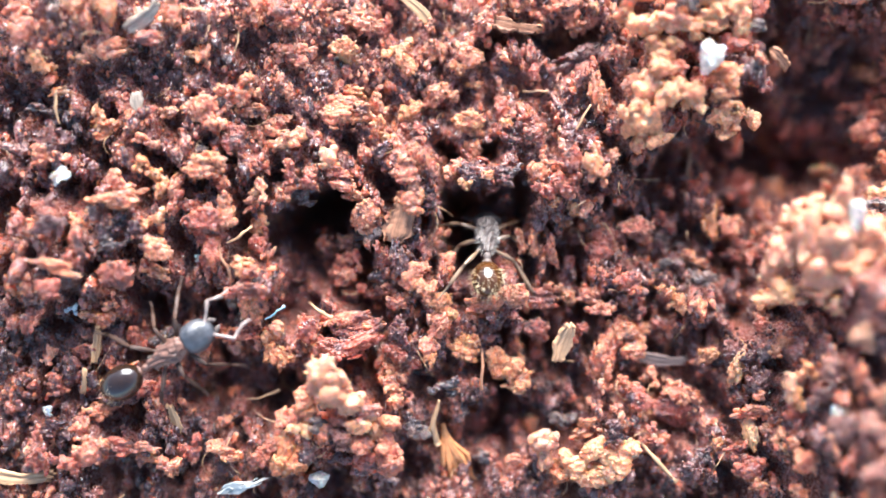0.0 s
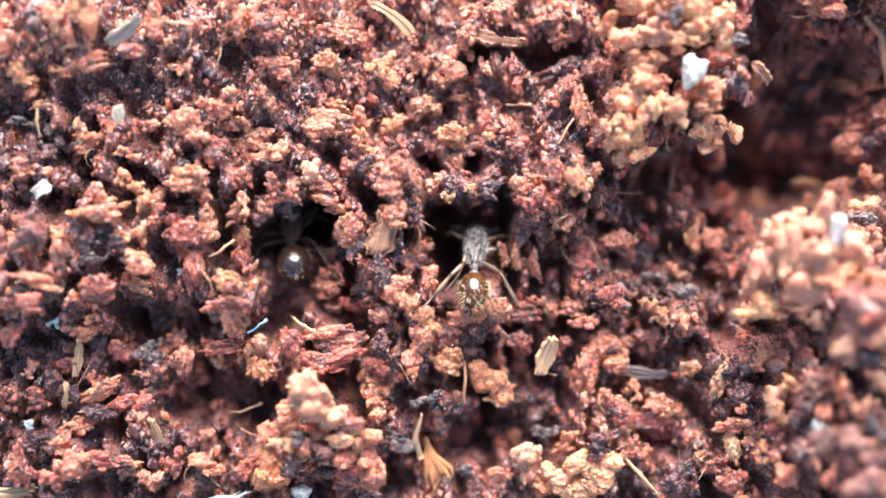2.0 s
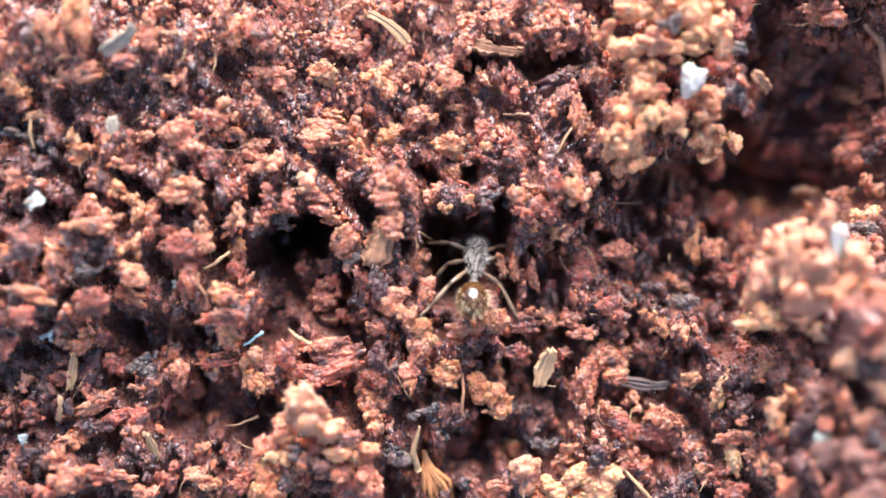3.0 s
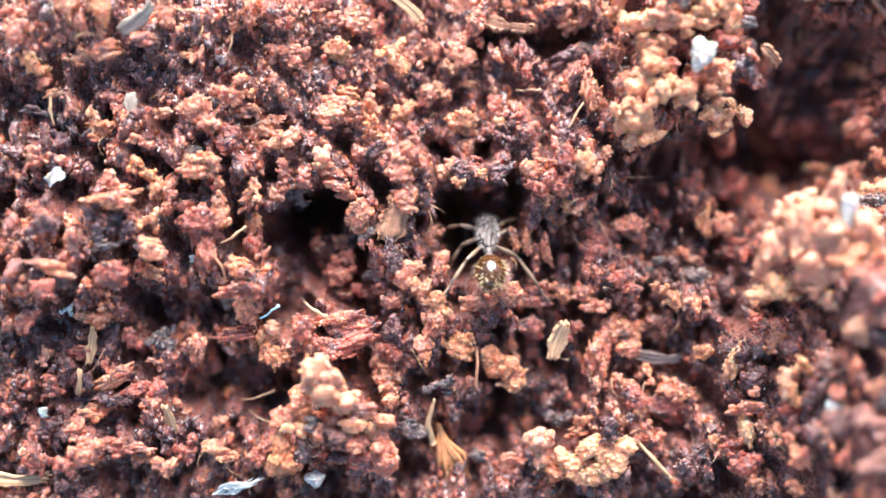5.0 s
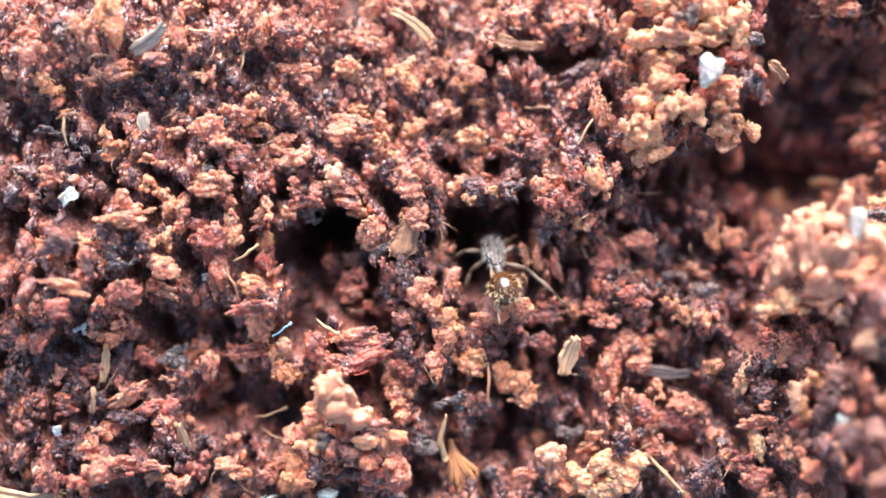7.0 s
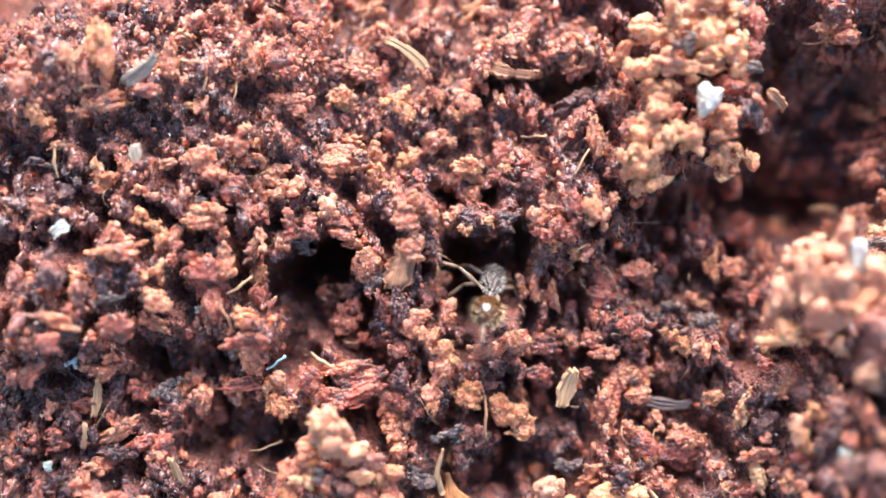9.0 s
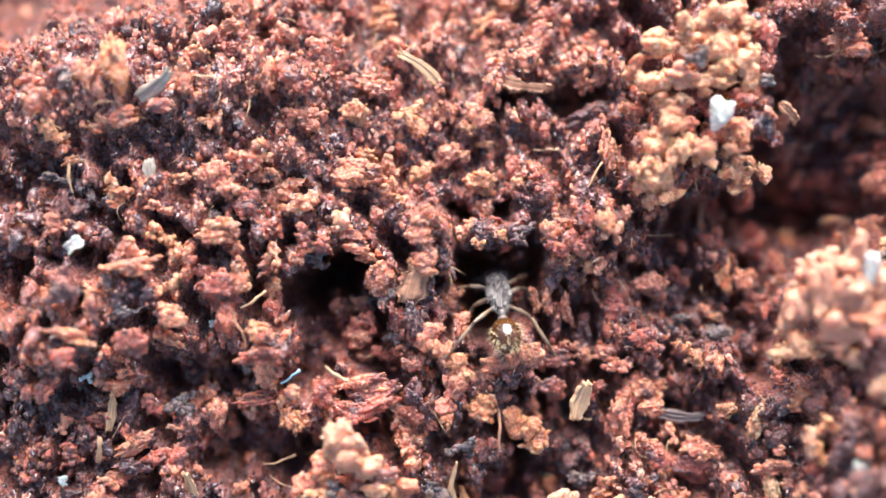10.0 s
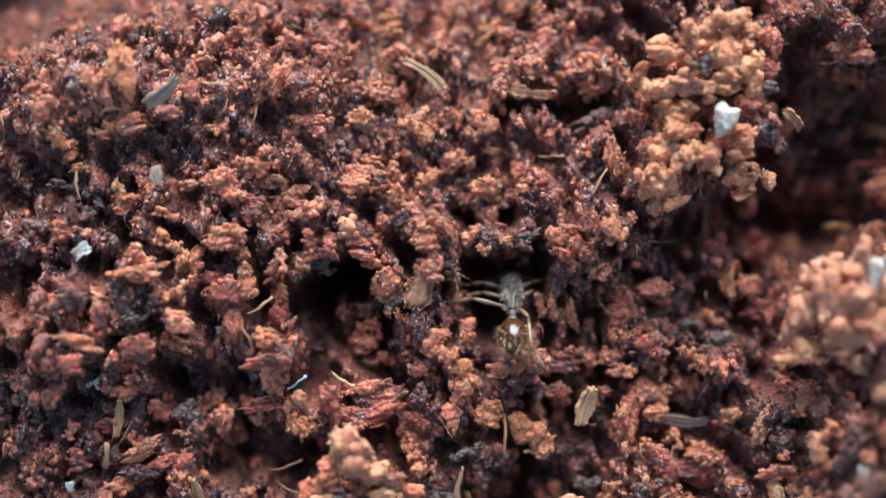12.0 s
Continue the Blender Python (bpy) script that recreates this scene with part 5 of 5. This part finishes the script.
# ---- ants ----
def body_mesh(name, length, width, height, material, seed, level=4, rough=0.02, taper=0.0, ridges=0.0, blunt=2.0):
    v, f = ICO[level]
    rng = numpy.random.default_rng(seed)
    p = numpy.sign(v) * numpy.abs(v) ** (2.0 / blunt)
    n = numpy.linalg.norm(p, axis=1)[:, None]
    p = p / numpy.maximum(n ** 0.5, 1e-6) if blunt > 2 else v.copy()
    w = 1 + taper * v[:, 1]
    p = p * numpy.stack([w * width / 2, numpy.full(len(v), length / 2), w * height / 2], 1)
    p = p * (1 + rough * waves(rng, v, 6.0) + ridges * numpy.sin(26 * v[:, 0] + 3 * waves(rng, v, 3.0)))[:, None]
    return mesh_of(name, p * MM, f, material)


def hair_mesh(name, length, width, height, count, seed, reach, rear, thin=0.0062, material=HAIR):
    """Bristles that stand on an ellipsoid, swept to the rear."""
    rng = numpy.random.default_rng(seed)
    vs, fs = [], []
    for i in range(count):
        d = rng.normal(size=3)
        d /= numpy.linalg.norm(d)
        if d[2] < -0.3 or d[1] > rear:
            continue
        p = Vector((d[0] * width / 2, d[1] * length / 2, d[2] * height / 2))
        nrm = Vector((d[0] / width, d[1] / length, d[2] / height)).normalized()
        way = (nrm + Vector((0, -0.9, 0.1))).normalized()
        s = reach * rng.uniform(0.7, 1.2)
        side = way.orthogonal().normalized() * thin
        other = way.cross(side)
        b = len(vs)
        for c in range(3):
            a = 2 * pi * c / 3
            vs.append(p + side * cos(a) + other * sin(a))
        vs.append(p + way * s)
        fs += [(b, b + 1, b + 3), (b + 1, b + 2, b + 3), (b + 2, b, b + 3)]
    return mesh_of(name, numpy.array([v[:] for v in vs]) * MM, fs, material, False)


LEG_PLAN = (("front", 0.55, 0.55), ("middle", 0.25, 0.05), ("hind", 0.0, -0.75))


def walking_legs():
    """Hip, knee, ankle and toe of six legs set out for walking, left side first."""
    plan = []
    for s in (-1, 1):
        for title, y, sweep in LEG_PLAN:
            hip = Vector((s * 0.16, y, 0.34))
            knee = hip + Vector((s * 0.5, sweep * 0.55, 0.24))
            ankle = knee + Vector((s * 0.42, sweep * 0.55, -0.5))
            plan.append((hip, knee, ankle, ankle + Vector((s * 0.25, sweep * 0.45 + 0.02, -0.12))))
    return plan


def digging_legs():
    """The legs of the ant that braces itself head down in its hole."""
    plan = []
    for hip, knee, ankle, toe in (
            ((-0.16, 0.5, 0.36), (-0.66, 0.58, 0.5), (-0.95, 0.72, 0.3), (-1.2, 0.8, 0.15)),
            ((-0.18, 0.2, 0.38), (-0.5, -0.2, 0.52), (-0.85, -0.5, 0.38), (-1.2, -0.68, 0.3)),
            ((-0.15, -0.1, 0.38), (-0.55, -0.78, 0.62), (-0.9, -1.25, 0.42), (-1.18, -1.62, 0.3)),
            ((0.16, 0.5, 0.36), (0.5, 0.75, 0.3), (0.8, 1.1, 0.0), (0.95, 1.35, -0.2)),
            ((0.18, 0.2, 0.38), (0.55, 0.35, 0.4), (0.85, 0.5, 0.0), (1.05, 0.6, -0.2)),
            ((0.15, -0.1, 0.38), (0.6, -0.45, 0.6), (1.05, -1.2, 0.5), (1.55, -1.55, 0.42))):
        plan.append((Vector(hip), Vector(knee), Vector(ankle), Vector(toe)))
    return plan


def build_ant(name, label, plan, droop=12.0, limb=LIMB, abdomen=GASTER, girth=1.0, bristly=True, skin=CHITIN_ROUGH, scalp=CHITIN):
    ant = new(name)
    tagged(ant, label, "ant", "ants of the nest")
    head = part("head", body_mesh("head", 0.86, 0.76, 0.54, scalp, 1, 5, 0.012, -0.14, 0.004, 2.6), ant, pose(0, (0.68 + 0.36 * cos(radians(droop))) * MM, (0.52 - 0.4 * sin(radians(droop))) * MM, -droop), "dark glossy head")
    for s in (-1, 1):
        part("eye", body_mesh("eye", 0.13, 0.07, 0.11, CHITIN, 2, 2), head, pose(s * 0.34 * MM, 0.05 * MM, 0.06 * MM))
        part("mandible", body_mesh("mandible", 0.3, 0.14, 0.1, CHITIN_ROUGH, 3, 2, taper=-0.3), head, pose(s * 0.13 * MM, 0.44 * MM, -0.05 * MM, 0, 0, s * 25))
    part("mesosoma", body_mesh("mesosoma", 1.08, 0.5, 0.44, skin, 4, 5, 0.16, 0.2, 0.002), ant, pose(0, 0.22 * MM, 0.5 * MM), "grey-brown wrinkled mesosoma")
    part("pronotum", body_mesh("pronotum", 0.5, 0.52, 0.46, skin, 14, 4, 0.15, 0.0, 0.002), ant, pose(0, 0.5 * MM, 0.52 * MM))
    part("neck", body_mesh("neck", 0.3, 0.2, 0.2, skin, 5, 3), ant, pose(0, 0.72 * MM, 0.5 * MM))
    part("petiole", body_mesh("petiole", 0.3, 0.2, 0.26, skin, 6, 3, 0.06), ant, pose(0, -0.42 * MM, 0.48 * MM))
    part("postpetiole", body_mesh("postpetiole", 0.24, 0.27, 0.26, skin, 7, 3, 0.06), ant, pose(0, -0.62 * MM, 0.48 * MM))
    size = (0.96 * girth, 0.74 * girth, 0.68 * girth)
    gaster = part("gaster", body_mesh("gaster", *size, abdomen, 8, 5, 0.006), ant, pose(0, -1.1 * MM, (0.16 + 0.34 * girth) * MM), "glossy amber-brown gaster" if bristly else "glossy blackish gaster")
    part("bristles", hair_mesh("bristles", *size, 320 if bristly else 150, 9, 0.21 if bristly else 0.17, 0.5 if bristly else -0.25, 0.006 if bristly else 0.0032), gaster, None, "golden bristles")
    part("bristles", hair_mesh("bristles", 1.12, 0.5, 0.5, 850 if bristly else 60, 10, 0.13 if bristly else 0.06, 1.0, 0.0045, HAIR_PALE), ant, pose(0, 0.22 * MM, 0.5 * MM), "pale short bristles")
    antennae, legs = [], []
    head_at = head.matrix_basis.copy()
    for s in (-1, 1):
        a = part("antenna", rod([(0, 0, 0), (s * 0.18, 0.16, 0.1), (s * 0.42, 0.34, 0.16)], [0.046, 0.04, 0.052], FEELER, "antenna"), ant, head_at @ pose(s * 0.16 * MM, 0.3 * MM, 0.08 * MM))
        part("funiculus", rod([(0, 0, 0), (-s * 0.06, 0.18, -0.04), (-s * 0.1, 0.36, -0.12), (-s * 0.06, 0.54, -0.2)], [0.036, 0.044, 0.058, 0.048], FEELER, "funiculus"), a, pose(s * 0.42 * MM, 0.34 * MM, 0.16 * MM))
        antennae.append(a)
    for hip, knee, ankle, toe in plan:
        k, e, g = knee - hip, ankle - knee, toe - knee
        leg = part("leg", rod([(0, 0, 0), k * 0.25, k * 0.6, k], [0.05, 0.042, 0.066, 0.04], limb, "leg"), ant, Matrix.Translation(hip * MM))
        part("tibia", rod([(0, 0, 0), e * 0.3, e * 0.7, e], [0.036, 0.05, 0.056, 0.036], limb, "tibia"), leg, Matrix.Translation(k * MM))
        part("tarsus", rod([e, e.lerp(g, 0.5) + Vector((0, 0, -0.03)), g], [0.032, 0.03, 0.022], limb, "tarsus"), leg, Matrix.Translation(k * MM))
        legs.append(leg)
    return ant, antennae, legs


walker, walker_antennae, walker_legs = build_ant("ant", "dark brown glossy ant walking over the soil into a hole", walking_legs(), 12.0, LIMB_DARK, GASTER_DARK, 1.12, False, REDDISH, SCALP)
digger, digger_antennae, digger_legs = build_ant("ant", "brown bristly ant digging head down in a nest hole", digging_legs(), 60.0)


build_ground()
loose("coarse_soil_crumbs", 1700, 3, 0.3, 0.62, 11, 0.1, 1.15, 0.8, 0.72)
loose("soil_crumbs", 11000, 2, 0.12, 0.3, 13, 0.15, 1.0, 0.7, 0.5)


def root_hairs(count):
    """Thin curled fibres caught among the crumbs."""
    rng = numpy.random.default_rng(31)
    vs, fs, base = [], [], 0
    tilt = numpy.array(BANK.to_3x3())
    for i in range(count):
        x, q = rng.uniform(-12, 12), rng.uniform(-7, 8)
        a, size, bend = rng.uniform(0, 2 * pi), rng.uniform(0.25, 0.8), rng.uniform(-1.2, 1.2)
        h = float(base_height(x, q)[0]) + 0.22
        pts, rad = [], []
        for k in range(7):
            t = k / 6
            pts.append((x + size * t * cos(a + bend * t), q + size * t * sin(a + bend * t), h + 0.25 * size * sin(pi * t) * rng.uniform(0.6, 1.2)))
            rad.append(rng.uniform(0.008, 0.014) * (1.3 - t))
        v, f = rod_mesh(pts, rad, 5)
        vs.append(v)
        fs += [tuple(j + base for j in dict.fromkeys(g)) for g in f]
        base += len(v)
    me = bpy.data.meshes.new("root_hairs")
    me.from_pydata([tuple(p) for p in numpy.concatenate(vs) @ tilt.T * MM], [], fs)
    me.materials.append(STRAW)
    tagged(new("root_hairs", me), "fine tan root hairs caught among the soil crumbs", "root", kind="stuff")


root_hairs(110)
loose("fine_soil_crumbs", 34000, 1, 0.05, 0.17, 12, 0.4, 0.7, 0.3)


def motions():
    # the walker crosses the bank, turns and dives into its hole
    walk(walker, [
        (0, on_bank(-6.69, -2.50, 0.45, 0, 0, -58.0)),
        (0.4, on_bank(-6.25, -2.25, 0.40, 0, 0, -60.8)),
        (0.5, on_bank(-5.91, -2.61, 0.35, 0, 0, -78.3)),
        (0.6, on_bank(-5.43, -2.75, 0.30, 0, 0, -90.7)),
        (0.7, on_bank(-5.60, -2.76, 0.25, 0, 0, -90.7)),
        (0.9, on_bank(-5.68, -2.26, 0.25, 0, 0, -61.0)),
        (1, on_bank(-5.72, -2.03, 0.25, 0, 0, -55.0)),
        (1.1, on_bank(-4.85, -1.71, 0.25, 0, 0, -52.9)),
        (1.3, on_bank(-3.90, -0.97, 0.10, -18, 0, -32.0)),
        (1.5, on_bank(-3.52, -0.20, -0.50, -40, 0, -4.9)),
        (1.7, on_bank(-3.11, 0.20, -0.76, -45, 0, 4.6)),
        (1.9, on_bank(-3.21, 0.19, -1.27, -48, 0, 10.0)),
        (2.1, on_bank(-3.41, 0.16, -2.06, -60, 0, 13.5)),
        (2.3, on_bank(-3.60, 0.23, -3.56, -70, 0, 17.4)),
        (2.6, on_bank(-3.58, 0.30, -4.22, -75, 0, 25.0)),
        (12, on_bank(-3.71, 1.03, -4.22, -75, 0, 19.2)),
    ])
    # the digger stays in its hole and works
    walk(digger, [
        (0, on_bank(1.07, -0.24, -0.65, -45, 0, -1.9)),
        (0.5, on_bank(1.18, -0.22, -0.61, -49, 0, -0.4)),
        (1, on_bank(1.14, -0.15, -0.65, -45, 0, -4.1)),
        (1.5, on_bank(1.13, -0.17, -0.65, -45, 0, -5.8)),
        (2, on_bank(1.18, -0.18, -0.65, -45, 0, -5.1)),
        (2.5, on_bank(1.23, -0.16, -0.63, -47, 0, -7.0)),
        (3, on_bank(1.22, -0.16, -0.63, -47, 0, -7.2)),
        (5, on_bank(1.26, -0.22, -0.59, -51, 0, 2.6)),
        (5.5, on_bank(1.24, -0.08, -0.67, -43, 0, 2.7)),
        (6, on_bank(1.24, -0.08, -0.63, -47, 0, 5.6)),
        (6.5, on_bank(1.26, -0.07, -0.67, -43, 0, 6.2)),
        (7, on_bank(1.26, -0.28, -0.58, -53, 0, 14.1)),
        (9, on_bank(1.03, -0.22, -0.50, -61, 0, -19.8)),
        (9.5, on_bank(0.99, -0.30, -0.50, -61, 0, -10.2)),
        (10, on_bank(1.08, -0.17, -0.65, -45, 0, 7.6)),
        (10.5, on_bank(1.40, -0.06, -0.65, -45, 0, 19.5)),
        (11, on_bank(1.28, -0.22, -0.63, -47, 0, 10.0)),
        (11.5, on_bank(1.18, -0.20, -0.61, -49, 0, -4.0)),
        (12, on_bank(1.19, -0.07, -0.63, -47, 0, -2.3)),
    ])
    # the walker's gait: opposite tripods in turn
    for i, leg in enumerate(walker_legs):
        rest = leg.matrix_basis.copy()
        rows = []
        for k in range(24):
            a = 16 * sin(2 * pi * 2.6 * k / 10 + pi * (i % 2))
            lift = 7 * cos(2 * pi * 2.6 * k / 10 + pi * (i % 2))
            side = -1 if i < 3 else 1
            rows.append((k / 10, rest @ pose(0, 0, 0, 0, -side * lift, side * a)))
        rows.append((12.0, rows[-1][1]))
        walk(leg, rows)
    for i, feeler in enumerate(walker_antennae):
        rest = feeler.matrix_basis.copy()
        rows = [(k / 10, rest @ pose(0, 0, 0, 10 * sin(1.9 * k + i), 0, 12 * sin(2.3 * k + 2 * i))) for k in range(24)]
        walk(feeler, rows + [(12.0, rows[-1][1])])
    # the digger shifts its legs: turn about the hip, and how far the leg is let down
    swings = {
        0: [(0, 0, 0), (0.4, -25, 25), (2.0, -25, 25), (2.4, 0, 0), (6.2, 2, 0), (6.5, -20, 20), (7.0, 5, 0), (8.7, -10, 10), (9.8, -10, 10), (10.0, 3, 0), (11.4, 4, 0), (12, 2, 0)],
        1: [(0, -60, 70), (0.3, -20, 5), (0.5, 0, 0), (1.3, 3, 0), (1.6, 18, 0), (2.0, 28, 0), (2.3, -60, 70), (9.7, -60, 70), (11.6, -60, 70), (12, -62, 20)],
        2: [(0, 0, 0), (6.4, 0, 0), (6.8, 22, 0), (7.2, 30, 10), (8.5, -70, 0), (9.0, -76, 0), (9.2, -62, 0), (9.4, -50, 0), (9.6, -30, 0), (9.8, -14, 0), (10.0, -14, 0), (10.2, 18, 0), (10.4, 12, 0), (10.6, -7, 0), (10.8, -4, 0), (11.0, -4, 0), (11.2, 12, 0), (11.4, -50, 0), (11.8, -56, 0), (12, -64, 10)],
        5: [(0, 30, 62), (0.3, 15, 10), (0.5, 15, 15), (0.7, 30, 62), (6.8, 30, 62), (7.2, 30, 58), (7.6, 10, 20), (8.7, -48, 0), (9.2, -42, 0), (9.4, 0, -4), (9.6, -25, 0), (9.8, -22, 0), (10.0, 20, 62), (11.2, 25, 62), (11.4, -20, -4), (11.8, -22, -4), (12, -28, -4)],
    }
    for i, leg in enumerate(digger_legs):
        rest = leg.matrix_basis.copy()
        side = -1 if i < 3 else 1
        keys = swings.get(i, [(k / 2, 6 * sin(1.7 * k + i), 3 * sin(2.3 * k)) for k in range(25)])
        walk(leg, [(t, rest @ pose(0, 0, 0, 0, side * low, turn)) for t, turn, low in keys])
    for i, feeler in enumerate(digger_antennae):
        rest = feeler.matrix_basis.copy()
        walk(feeler, [(k / 4, rest @ pose(0, 0, 0, 8 * sin(0.9 * k + i), 0, 12 * sin(1.1 * k + 2 * i))) for k in range(49)])


motions()
